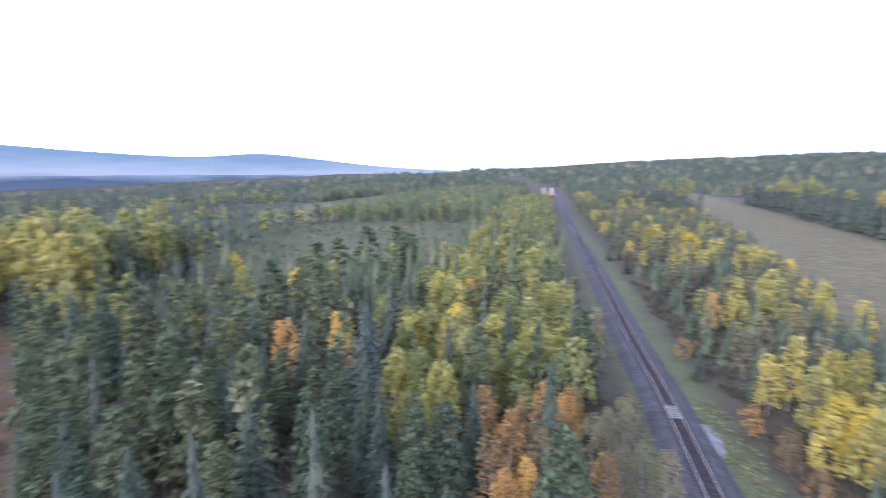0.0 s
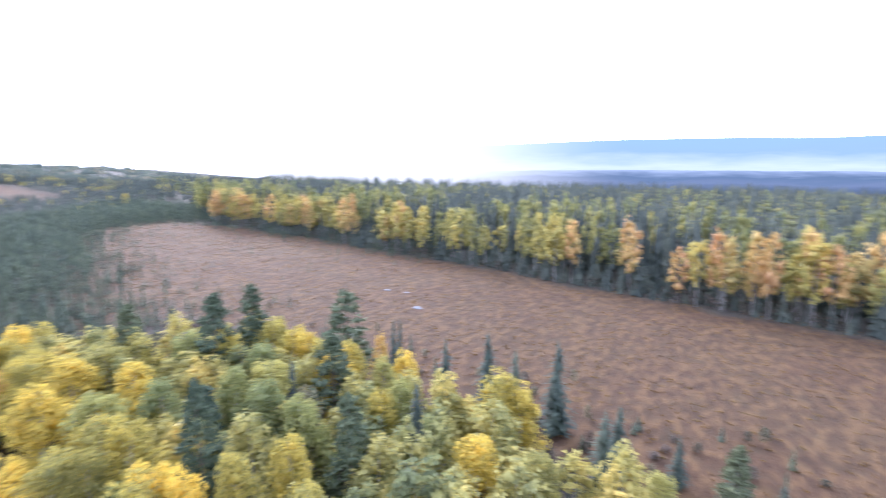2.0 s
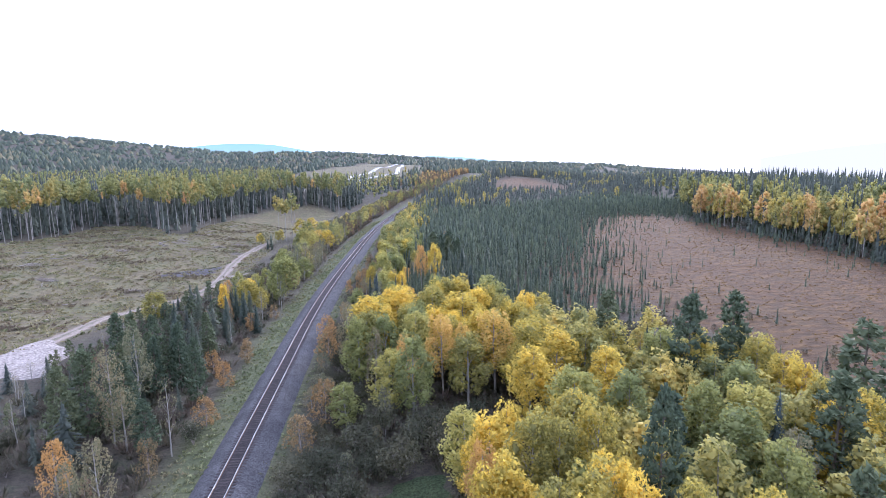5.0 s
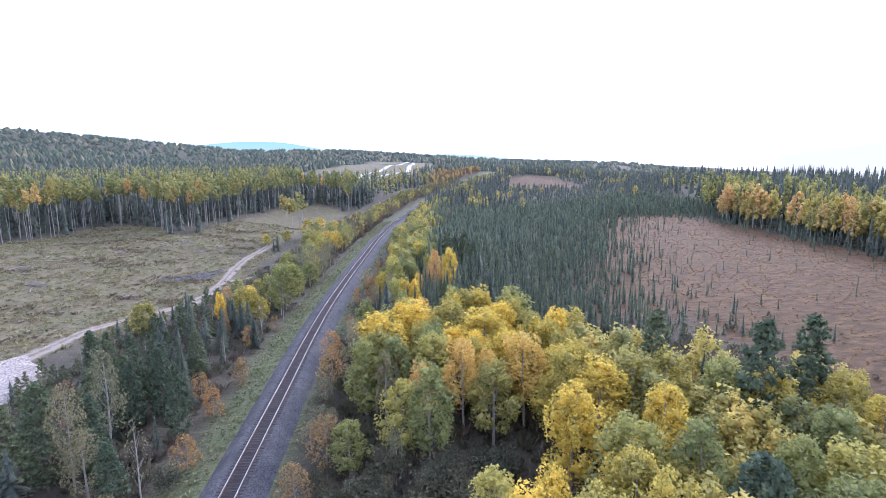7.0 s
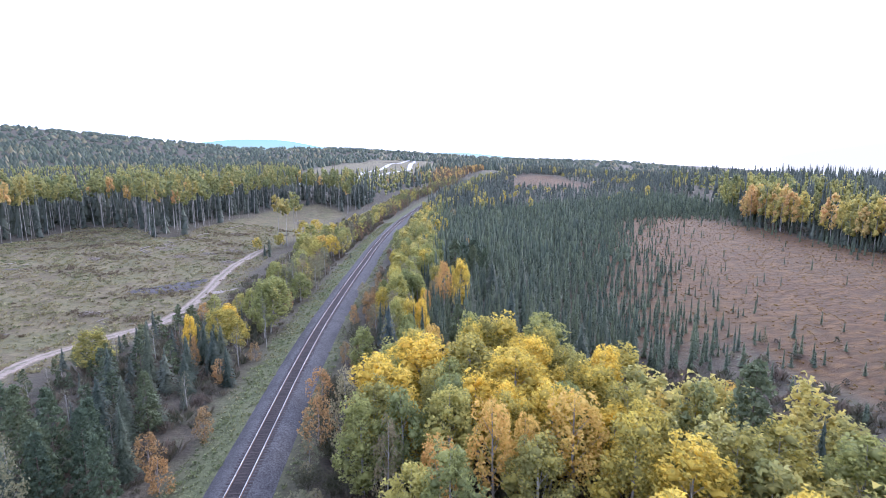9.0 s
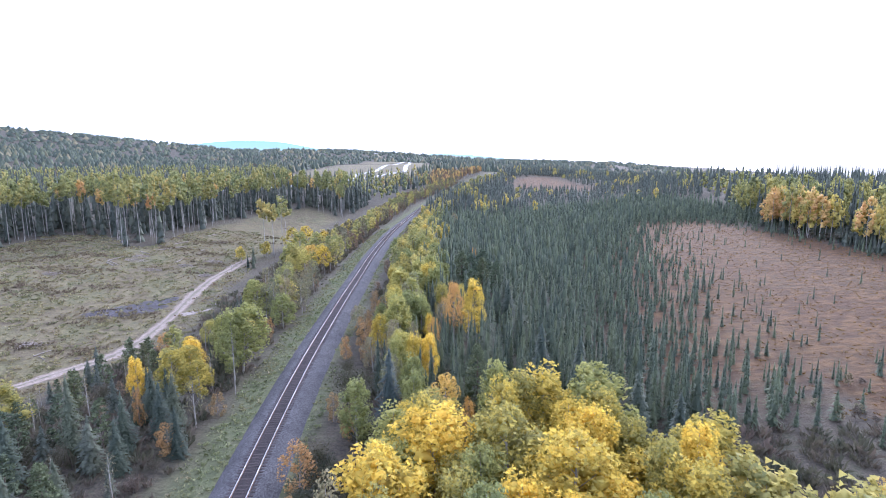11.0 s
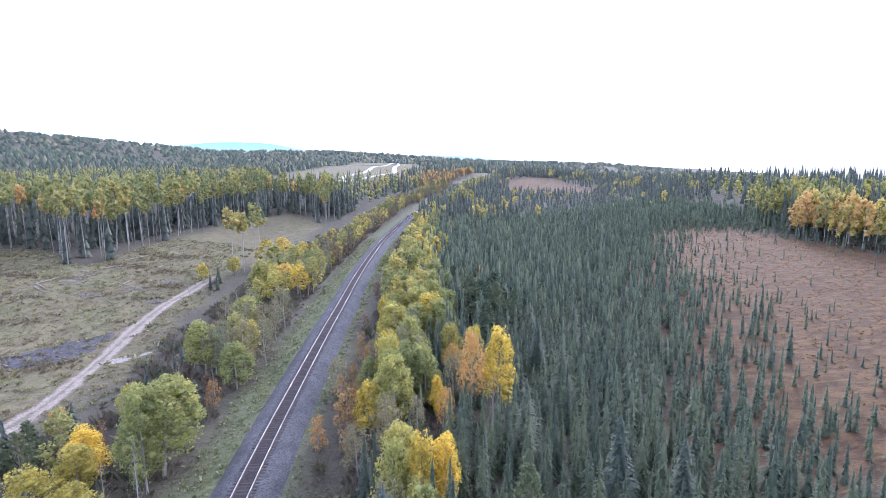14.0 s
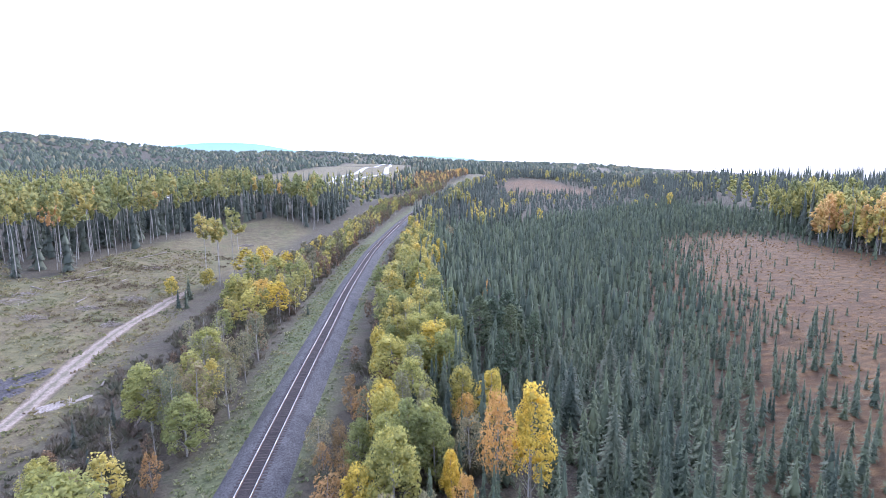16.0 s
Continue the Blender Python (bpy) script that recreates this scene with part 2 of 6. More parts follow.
def spline(points, u):
    """A smooth curve through (u, v) knots (monotone u), evaluated at u."""
    p = np.array(points, float)
    x, y = p[:, 0], p[:, 1]
    d = np.gradient(y, x)
    u = np.asarray(u, float)
    i = np.clip(np.searchsorted(x, u) - 1, 0, len(x) - 2)
    h = x[i + 1] - x[i]
    s = np.clip((u - x[i]) / h, 0, 1)
    return (2 * s**3 - 3 * s**2 + 1) * y[i] + (s**3 - 2 * s**2 + s) * h * d[i] + (3 * s**2 - 2 * s**3) * y[i + 1] + (s**3 - s**2) * h * d[i + 1]


def rail_x(y):
    return spline(RAIL_PLAN, y)


def side_of_rail(x, y):
    """Metres to the right of the track (left: minus), square to it."""
    sl = (rail_x(np.asarray(y, float) + 1) - rail_x(np.asarray(y, float) - 1)) / 2
    return (x - rail_x(y)) / np.sqrt(1 + sl * sl)


def inside(poly, x, y):
    """Signed distance to a polygon, positive inside."""
    x, y = np.asarray(x, float), np.asarray(y, float)
    best, wn_ = np.full(x.shape, 1e9), np.zeros(x.shape, bool)
    n = len(poly)
    for i in range(n):
        (ax, ay), (bx, by) = poly[i], poly[(i + 1) % n]
        dx, dy = bx - ax, by - ay
        t = np.clip(((x - ax) * dx + (y - ay) * dy) / (dx * dx + dy * dy), 0, 1)
        best = np.minimum(best, np.hypot(x - ax - t * dx, y - ay - t * dy))
        wn_ ^= ((ay > y) != (by > y)) & (x < (bx - ax) * (y - ay) / (by - ay + 1e-12) + ax)
    return np.where(wn_, best, -best)


def near_line(pts, x, y):
    best = np.full(np.shape(x), 1e9)
    for (ax, ay), (bx, by) in zip(pts[:-1], pts[1:]):
        dx, dy = bx - ax, by - ay
        t = np.clip(((x - ax) * dx + (y - ay) * dy) / (dx * dx + dy * dy), 0, 1)
        best = np.minimum(best, np.hypot(x - ax - t * dx, y - ay - t * dy))
    return best


def smooth(a, b, v):
    t = np.clip((v - a) / (b - a), 0, 1)
    return t * t * (3 - 2 * t)


def bumps(x, y, s):
    return (np.sin(x / s + 1.3 * np.sin(y / s * 0.7)) + np.sin(y / s * 1.13 + 1.1 * np.sin(x / s * 0.83 + 2)) + 0.5 * np.sin((x + y) / s * 2.1) + 0.5 * np.sin((x - y) / s * 2.7 + 1)) / 3


def relief(x, y):
    """The broad lie of the land beside the level of the track."""
    r = np.hypot(x, y)
    k = 0.5 + 0.5 * smooth(-900, 1600, y)
    z = 0.11 * k * np.clip(-x - 480, 0, 1350) * smooth(400, 1100, r)          # the long wooded hill
    z = z + 0.015 * np.clip(y - 300, 0, 3500) * smooth(0.9, 0.35, x / np.maximum(y, 50))
    z = z + 75 * smooth(2000, 4500, y) * smooth(1600, 200, x)
    z = z + 9 * np.exp(-((x - 370) / 170) ** 2 - ((y - 430) / 260) ** 2)
    z = z + 8 * smooth(470, 640, y) * np.exp(-((x - 275) / 80) ** 2) * smooth(1100, 750, y)
    fall = smooth(430 - 100 * smooth(0, -300, y), 1900 - 400 * smooth(0, -300, y), x + np.where(y < 0, -0.35, 0.12) * y) * smooth(-3200, -500, y + x * 0.3)
    z = z - 75 * fall * (1 - 0.85 * smooth(200, 1600, y - 0.9 * x))
    z = z + bumps(x, y, 260.0) * 9 * smooth(500, 1500, r)
    return z + 20 * smooth(600, 2600, -y) * smooth(2500, 300, x)


def rail_z(y):
    """The level of the rails: the line climbs gently to a low summit."""
    y = np.asarray(y, float)
    u = (np.clip(y, 50, 230) - 140) / 100
    return relief(rail_x(y), y) + (0.94 * u - 0.54 * u * u) * smooth(-40, 50, y) * smooth(360, 230, y)


def height(x, y):
    """The lie of the land: the top of the rails is about 0."""
    x, y = np.asarray(x, float), np.asarray(y, float)
    s = side_of_rail(x, y)
    a = np.abs(s)
    right = -1.6 - 1.6 * smooth(14, 55, s)
    dip = smooth(95, 150, y) * smooth(430, 300, y)                # the field lies below the track there, and rises to the woods
    left = -1.5 + (1 - dip) * (2.3 * smooth(-6, -24, s) + 2.4 * smooth(-30, -110, s)) + dip * (6.0 * smooth(-34, -95, s) - 1.5 * smooth(-8, -26, s))
    z = np.where(s > 0, right, left)
    k = smooth(3.0, 9.0, a)
    z = -1.05 * (1 - k) + z * k
    z = z + bumps(x, y, 9.0) * 0.35 * smooth(6, 16, a) * (1 - smooth(0, 12, inside(BOG, x, y)) * 0.8)
    near = smooth(40, 12, a)
    return z + relief(x, y) * (1 - near) + rail_z(y) * near


def thinned(x, y):
    """True on the old cutting behind the near stand, where only low regrowth stands."""
    return (y < -172 + 0.85 * np.maximum(0, x - 10)) & (y > -345) & (side_of_rail(x, y) > 46) & (x + 0.25 * y < 90)


# ---------------------------------------------------------------- mesh helpers
def raw_mesh(name, verts, faces, mats, slots=None, flat=True):
    """A mesh from arrays of places and of triangles or quads."""
    verts, faces = np.asarray(verts, np.float32), np.asarray(faces, np.int32)
    me = bpy.data.meshes.new(name)
    me.vertices.add(len(verts))
    me.vertices.foreach_set("co", verts.ravel())
    k = faces.shape[1]
    me.loops.add(faces.size)
    me.loops.foreach_set("vertex_index", faces.ravel())
    me.polygons.add(len(faces))
    me.polygons.foreach_set("loop_start", np.arange(0, faces.size, k, dtype=np.int32))
    for m in mats:
        me.materials.append(m)
    if slots is not None:
        me.polygons.foreach_set("material_index", np.asarray(slots, np.int32))
    me.update(calc_edges=True)
    if not flat:
        me.polygons.foreach_set("use_smooth", np.ones(len(faces), bool))
    return me


def part(name, me, parent=None, label=""):
    ob = new(name, me)
    ob.parent = parent
    return tagged(ob, label)


def join(pieces):
    vs, fs, n = [], [], 0
    for v, f in pieces:
        vs.append(v)
        fs.append(np.asarray(f) + n)
        n += len(v)
    return np.concatenate(vs), np.concatenate(fs)


def tube(points, radii, sides=6):
    """A tapered round stem through the points, as triangles."""
    P = np.array(points, float)
    vs, fs = [], []
    for i, (p, r) in enumerate(zip(P, radii)):
        d = P[min(i + 1, len(P) - 1)] - P[max(i - 1, 0)]
        d = d / (np.linalg.norm(d) + 1e-9)
        u = np.cross(d, (0.31, 0.95, 0.05) if abs(d[2]) > 0.5 else (0, 0, 1))
        u /= np.linalg.norm(u)
        w = np.cross(d, u)
        for j in range(sides):
            a = 2 * math.pi * j / sides
            vs.append(p + r * (math.cos(a) * u + math.sin(a) * w))
    for i in range(len(P) - 1):
        for j in range(sides):
            a, b = i * sides + j, i * sides + (j + 1) % sides
            fs += [(a, b, b + sides), (a, b + sides, a + sides)]
    return np.array(vs), np.array(fs)


def blades(C, N, S, rng, aspect=0.62):
    """Small pointed leaf sprays at C, facing N, of half-length S."""
    n = len(C)
    N = N / (np.linalg.norm(N, axis=1, keepdims=True) + 1e-9)
    T = np.cross(N, rng.normal(size=(n, 3)))
    T /= np.linalg.norm(T, axis=1, keepdims=True) + 1e-9
    B = np.cross(N, T)
    S = S[:, None]
    V = np.stack([C + T * S * 1.15, C - T * S * 0.6 + B * S * aspect * 1.25 + N * S * 0.1, C - T * S * 0.6 - B * S * aspect * 1.25], 1).reshape(-1, 3)
    return V, np.arange(n * 3).reshape(-1, 3)


# ---------------------------------------------------------------- tree shapes (about 1 m tall units are metres)
def broadleaf(rng, h, spread, low, lobes, per, leaf, limbs=True, solid=0.55, stem=1.0, taper=0.46):
    """A straight pale stem with steep limbs, and an upright crown of plumes clad in small leaves."""
    lean = rng.normal(0, 0.02, 2) * h
    top = np.array([lean[0], lean[1], h * 0.95])
    bend = rng.normal(0, 0.012, 2) * h
    mid = np.array([top[0] * 0.5 + bend[0], top[1] * 0.5 + bend[1], h * 0.5])
    r0 = (0.0085 * h + 0.02) * stem

    def axis(z):
        return mid * (z / (0.5 * h)) if z < 0.5 * h else mid + (top - mid) * ((z / h - 0.5) / 0.45)
    wood = [tube([(0, 0, -0.3), mid * 0.5, mid, (mid + top) / 2, top], [r0 * 1.15, r0, r0 * 0.75, r0 * 0.45, 0.012], 6 if limbs else 3)]
    cs, rs, ds = [], [], []
    for i in range(lobes):
        g = (i + rng.random()) / lobes
        f = low + (0.93 - low) * g ** 0.9
        rad = spread * min(1, 0.5 + 1.9 * g) * (1.02 - g) ** taper * (0.42 + 0.55 * rng.random())
        a = i * 2.4 + rng.normal(0, 0.5)
        c = axis(f * h) + np.array([rad * math.cos(a), rad * math.sin(a), 0])
        c[2] = f * h
        cs.append(c)
        rs.append(spread * (0.19 + 0.22 * rng.random()) * (1.1 - 0.25 * g))
        ds.append((math.cos(a), math.sin(a), 0.45))
        z0 = max(low * 0.75 * h, f * h - 1.3 * rad - 0.04 * h)
        if limbs and (i % 2 == 0 or lobes < 14):
            wood.append(tube([axis(z0), (axis(z0) + c) / 2 + np.array([0, 0, -0.05 * rad]), c], [r0 * 0.3, r0 * 0.2, 0.008], 3))
    cs, rs, ds = np.array(cs), np.array(rs), np.array(ds)
    n = int(lobes * per)
    k = rng.integers(0, lobes, n)
    d = rng.normal(size=(n, 3)) + 0.55 * ds[k]
    d /= np.linalg.norm(d, axis=1, keepdims=True)
    up = d[:, 2:3]
    rr = rs[k, None] * (0.62 + 0.48 * rng.random((n, 1)) ** 0.7) * (1 - 0.22 * np.clip(-up, 0, 1))
    C = cs[k] + d * rr * np.array([0.9, 0.9, 1.5])
    N = d * 0.6 + rng.normal(0, 0.65, (n, 3))
    return join(wood), join([blades(C, N, leaf * (0.65 + 0.7 * rng.random(n)), rng, 0.7), lumps(cs, rs * solid, rng)] if solid else [blades(C, N, leaf * (0.65 + 0.7 * rng.random(n)), rng, 0.7)])


OCTA = np.array([(1, 0, 0), (-1, 0, 0), (0, 1, 0), (0, -1, 0), (0, 0, 1), (0, 0, -1)], float)
OCTA_F = np.array([(0, 2, 4), (2, 1, 4), (1, 3, 4), (3, 0, 4), (2, 0, 5), (1, 2, 5), (3, 1, 5), (0, 3, 5)])


def lumps(C, R, rng):
    """Irregular little masses of foliage at C, of radius R."""
    n = len(C)
    V = OCTA[None] * (0.75 + 0.5 * rng.random((n, 6, 1))) + rng.normal(0, 0.16, (n, 6, 3))
    V = C[:, None] + V * R[:, None, None] * np.array([1, 1, 0.95])
    return V.reshape(-1, 3), (OCTA_F[None] + 6 * np.arange(n)[:, None, None]).reshape(-1, 3)


def spire(rng, h, spread, n, leaf, low=0.05, droop=0.45, core=4, heart=0.72):
    """A slender spruce: a straight stem clad in short drooping boughs, each of three needle sprays."""
    r0 = 0.011 * h + 0.02
    stem = tube([(0, 0, -0.3), (0, 0, h * 0.5), (0, 0, h)], [r0, r0 * 0.6, 0.012], 4)
    nb = n // 3
    u = (np.arange(nb) + rng.random(nb)) / nb
    f = low + (0.975 - low) * (1 - (1 - u) ** 0.6)
    a = rng.random(nb) * 6.283
    L = spread * ((1 - f) ** 0.82 + 0.035) * (0.62 + 0.5 * rng.random(nb)) * (1 + 0.18 * np.sin(3 * a + f * 9))
    L = L * np.where(f < low + 0.1, 0.75, 1)
    out = np.stack([np.cos(a), np.sin(a), np.zeros(nb)], 1)
    side = np.stack([-np.sin(a), np.cos(a), np.zeros(nb)], 1)
    up = np.array([0, 0, 1.0])
    vs = []
    for t in (0.4, 0.72, 1.0):
        p = out * (L * t)[:, None] + up * (f * h - droop * L * t * (0.8 + 0.3 * t))[:, None] + rng.normal(0, 0.07 * leaf, (nb, 3))
        l = (leaf * (0.7 + 0.6 * rng.random(nb)) * (0.5 + 0.5 * (1 - f)) * (1.1 - 0.25 * t))[:, None]
        w = l * (0.42 + 0.25 * rng.random((nb, 1)))
        tw = side * rng.normal(0, 0.3, (nb, 1))
        vs.append(np.stack([p - out * l * 0.4 + side * w + up * l * 0.14, p - out * l * 0.4 - side * w + up * l * (0.1 + 0.15 * rng.random((nb, 1))), p + (out + tw) * l * 0.85 - up * l * (0.2 + 0.35 * rng.random((nb, 1)))], 1))
    V = np.concatenate(vs).reshape(-1, 3)
    sprays_ = (V, np.arange(len(V)).reshape(-1, 3))
    if core == 0:
        return stem, sprays_
    cones = []                                   # the dense heart of the crown: ragged tiers, one above another
    sides = 6
    for i in range(core):
        f0 = low + (0.97 - low) * i / core
        f1 = min(1.01, f0 + 1.75 * (0.97 - low) / core)
        aa = rng.random() * 6.283 + np.arange(sides) * 6.283 / sides
        R = spread * ((1 - f0) ** 0.82 + 0.03) * heart * (0.55 + 0.9 * rng.random(sides))
        base = np.stack([R * np.cos(aa), R * np.sin(aa), f0 * h - 0.3 * R + rng.normal(0, 0.02 * h, sides)], 1)
        cones.append((np.concatenate([base, [(0, 0, f1 * h)]]), np.array([(j, (j + 1) % sides, sides) for j in range(sides)])))
    return stem, join([sprays_] + cones)


def tufted_pine(rng, h, spread, clumps, per, leaf, low=0.25):
    """A pine: a straight stem, upswept boughs ending in needle tufts."""
    r0 = 0.011 * h + 0.02
    wood = [tube([(0, 0, -0.3), (0, 0, h * 0.5), (0, 0, h * 0.97)], [r0, r0 * 0.65, 0.02], 5)]
    cs, rs = [], []
    for i in range(clumps):
        f = low + (0.98 - low) * ((i + 0.5) / clumps)
        g = (f - low) / (1 - low)
        rad = spread * (1 - g) ** 0.62 * (0.5 + 0.4 * rng.random()) * min(1, 0.6 + 2.5 * g)
        a = i * 2.4 + rng.normal(0, 0.4)
        c = np.array([rad * math.cos(a), rad * math.sin(a), f * h + 0.12 * rad])
        cs.append(c)
        rs.append(spread * (0.24 + 0.14 * rng.random()) * (1.15 - 0.55 * g) * (1 if clumps < 40 else 0.8))
        if i % 2 == 0:
            wood.append(tube([(0, 0, f * h - 0.25 * rad), c], [r0 * 0.3, 0.012], 3))
    cs, rs = np.array(cs), np.array(rs)
    k = rng.integers(0, clumps, clumps * per)
    d = rng.normal(size=(len(k), 3))
    d[:, 2] = np.abs(d[:, 2]) * 0.9 - 0.3
    d /= np.linalg.norm(d, axis=1, keepdims=True)
    C = cs[k] + d * rs[k, None] * (0.5 + 0.6 * rng.random((len(k), 1)))
    N = np.cross(d, rng.normal(size=d.shape))
    return join(wood), join([blades(C, N, leaf * (0.7 + 0.6 * rng.random(len(k))), rng, 0.45), lumps(cs, rs * 0.6, rng)])


def shrub(rng, h, stems, per, leaf):
    """Many thin stems from one root, with sparse leaves."""
    wood, C = [], []
    for i in range(stems):
        a, o = rng.random() * 6.283, 0.25 + 0.35 * rng.random()
        l = h * (0.6 + 0.4 * rng.random())
        d = np.array([math.cos(a) * o, math.sin(a) * o, 1.0])
        e = d * l
        wood.append(tube([(0, 0, -0.15), d * l * 0.5 * np.array([0.8, 0.8, 1]), e], [0.03, 0.018, 0.006], 3))
        for q in range(3):
            s = d * l * (0.4 + 0.5 * rng.random())
            t = s + np.array([rng.normal(0, 0.25), rng.normal(0, 0.25), 0.35]) * l * 0.5
            wood.append(tube([s, t], [0.012, 0.004], 3))
            C.append(t + rng.normal(0, 0.16 * l, (per, 3)))
        C.append(e + rng.normal(0, 0.14 * l, (per, 3)))
    C = np.concatenate(C)
    return join(wood), blades(C, rng.normal(size=C.shape) + np.array([0, 0, 0.5]), leaf * (0.6 + 0.8 * rng.random(len(C))), rng)


def tiled(shapes, places, rng, which=1):
    """Copies of a shape's wood (0) or crown (1), or both, set on many places (x, y, z, height scale, width scale)."""
    vs, fs, n = [], [], 0
    places = np.asarray(places, float)
    pick = rng.integers(0, len(shapes), len(places))
    ang = rng.random(len(places)) * 6.283
    for k, shp in enumerate(shapes):
        idx = np.nonzero(pick == k)[0]
        if not len(idx):
            continue
        v, f = shp[which]
        c, s = np.cos(ang[idx])[:, None], np.sin(ang[idx])[:, None]
        P = places[idx]
        w, hh = P[:, 4:5], P[:, 3:4]
        X = (v[None, :, 0] * c - v[None, :, 1] * s) * w + P[:, 0:1]
        Y = (v[None, :, 0] * s + v[None, :, 1] * c) * w + P[:, 1:2]
        Z = v[None, :, 2] * hh + P[:, 2:3]
        vs.append(np.stack([X, Y, Z], 2).reshape(-1, 3))
        fs.append((f[None] + (np.arange(len(idx)) * len(v))[:, None, None]).reshape(-1, 3) + n)
        n += len(idx) * len(v)
    return np.concatenate(vs), np.concatenate(fs)


def stuff(name, label, category, layers):
    """One joined wood: layers of (verts, faces, material)."""
    v, f = join([(a, b) for a, b, m in layers])
    slots = np.concatenate([np.full(len(b), i) for i, (a, b, m) in enumerate(layers)])
    ob = new(name, raw_mesh(name, v, f, [m for a, b, m in layers], slots))
    return tagged(ob, label, category, kind="stuff")


def scatter(rng, x0, x1, y0, y1, gap, keep):
    """Jittered places on a grid of that gap where keep(x, y) holds."""
    nx, ny = int((x1 - x0) / gap), int((y1 - y0) / gap)
    gx, gy = np.meshgrid(np.arange(nx), np.arange(ny))
    x = x0 + (gx + rng.random(gx.shape)) * gap
    y = y0 + (gy + rng.random(gy.shape)) * gap
    x, y = x.ravel(), y.ravel()
    m = keep(x, y)
    return x[m], y[m]


# ---------------------------------------------------------------- ground
def graded(lo, hi, fine, centre, half):
    """Grid lines: fine steps within half of the centre, then ever wider."""
    out = list(np.arange(centre - half, centre + half + 0.1, fine))
    st = fine
    while out[-1] < hi:
        st *= 1.11
        out.append(out[-1] + st)
    st = fine
    while out[0] > lo:
        st *= 1.11
        out.insert(0, out[0] - st)
    return np.array(out)


def build_ground():
    gx, gy = graded(-4700, 4700, 2.6, 20, 150), graded(-4700, 4700, 2.6, 110, 200)
    X, Y = np.meshgrid(gx, gy)
    Z = height(X, Y)
    nx, ny = len(gx), len(gy)
    V = np.stack([X, Y, Z], 2).reshape(-1, 3)
    i = (np.arange(ny - 1)[:, None] * nx + np.arange(nx - 1)[None]).ravel()
    F = np.stack([i, i + 1, i + nx + 1, i + nx], 1)
    m, nd, ln, b = material("ground_soil_and_grass", 0.95)
    me = raw_mesh("ground", V, F, [m], flat=False)
    x, y = X.ravel(), Y.ravel()
    wob = bumps(x, y, 3.1) * 2.0 + bumps(x, y, 7.3) * 2.5
    s = side_of_rail(x, y)
    masks = {
        "bog": np.maximum.reduce([smooth(-3, 3, inside(BOG, x, y) + wob), smooth(-8, 8, inside(RED_PATCH, x, y)), smooth(-40, -14, inside(BOG, x, y) + wob) * smooth(95, 120, y) * smooth(20, 30, s) * smooth(0.75, 0.6, (x - 30) / np.maximum(y, 40))]),
        "field": np.maximum.reduce([smooth(-4, 4, inside(FIELD, x, y) + wob), smooth(-10, 10, inside(PASTURE, x, y)), smooth(18, 12, np.abs(s)) * smooth(500, 560, y)]),
        "verge": np.maximum(smooth(7.0, 4.8, np.abs(s + 1.5) + wob * 0.35) * smooth(-420, -300, y), np.maximum(smooth(-8, 8, inside(REGROWTH, x, y)), 0.7 * thinned(x, y))),
    }
    for k, v in masks.items():
        at = me.attributes.new(k, "FLOAT", "POINT")
        at.data.foreach_set("value", v.astype(np.float32))

    def attr(k):
        a = nd.new("ShaderNodeAttribute")
        a.attribute_name = k
        return a.outputs["Fac"]
    big, mid, fin = noise_node(nd, ln, 0.035, 3), noise_node(nd, ln, 0.35, 5, 0.7), noise_node(nd, ln, 3.0, 4, 0.7)
    tus = noise_node(nd, ln, 0.55, 4, 0.6, stretch=(0.55, 1.4, 1))

    def r3(src, *cols):
        r = ramp(nd, [(0.37 + 0.26 * i / (len(cols) - 1), c) for i, c in enumerate(cols)])
        ln.new(src.outputs["Fac"], r.inputs["Fac"])
        return r.outputs["Color"]
    floor_ = mix_rgb(nd, ln, 0.5, r3(mid, (0.04, 0.035, 0.027), (0.068, 0.056, 0.042), (0.06, 0.066, 0.035)), r3(fin, (0.03, 0.027, 0.022), (0.105, 0.09, 0.062)))
    bog_ = mix_rgb(nd, ln, 0.45, r3(tus, (0.022, 0.012, 0.007), (0.073, 0.038, 0.019), (0.17, 0.096, 0.038)), r3(mid, (0.05, 0.028, 0.013), (0.092, 0.05, 0.021), (0.08, 0.054, 0.024)))
    bog_ = mix_rgb(nd, ln, 0.3, bog_, r3(big, (0.064, 0.037, 0.022), (0.07, 0.049, 0.026)))
    wide = noise_node(nd, ln, 0.09, 5, 0.65, stretch=(1.0, 0.45, 1))
    field_ = mix_rgb(nd, ln, 0.5, r3(mid, (0.032, 0.025, 0.018), (0.088, 0.076, 0.040), (0.17, 0.145, 0.075)), r3(wide, (0.085, 0.092, 0.042), (0.115, 0.105, 0.05), (0.085, 0.058, 0.042), (0.15, 0.125, 0.07), (0.07, 0.076, 0.036)))
    field_ = mix_rgb(nd, ln, 0.35, field_, r3(fin, (0.04, 0.034, 0.025), (0.19, 0.165, 0.085)))
    verge_ = mix_rgb(nd, ln, 0.5, r3(mid, (0.055, 0.064, 0.032), (0.085, 0.095, 0.044), (0.098, 0.09, 0.055)), r3(fin, (0.042, 0.048, 0.027), (0.115, 0.12, 0.06)))
    col = mix_rgb(nd, ln, attr("bog"), floor_, bog_)
    col = mix_rgb(nd, ln, attr("field"), col, field_)
    col = mix_rgb(nd, ln, attr("verge"), col, verge_)
    ln.new(col, b.inputs["Base Color"])
    sm = nd.new("ShaderNodeMath")
    sm.operation = "MULTIPLY_ADD"
    sm.inputs[1].default_value = 0.4
    ln.new(fin.outputs["Fac"], sm.inputs[0])
    ln.new(tus.outputs["Fac"], sm.inputs[2])
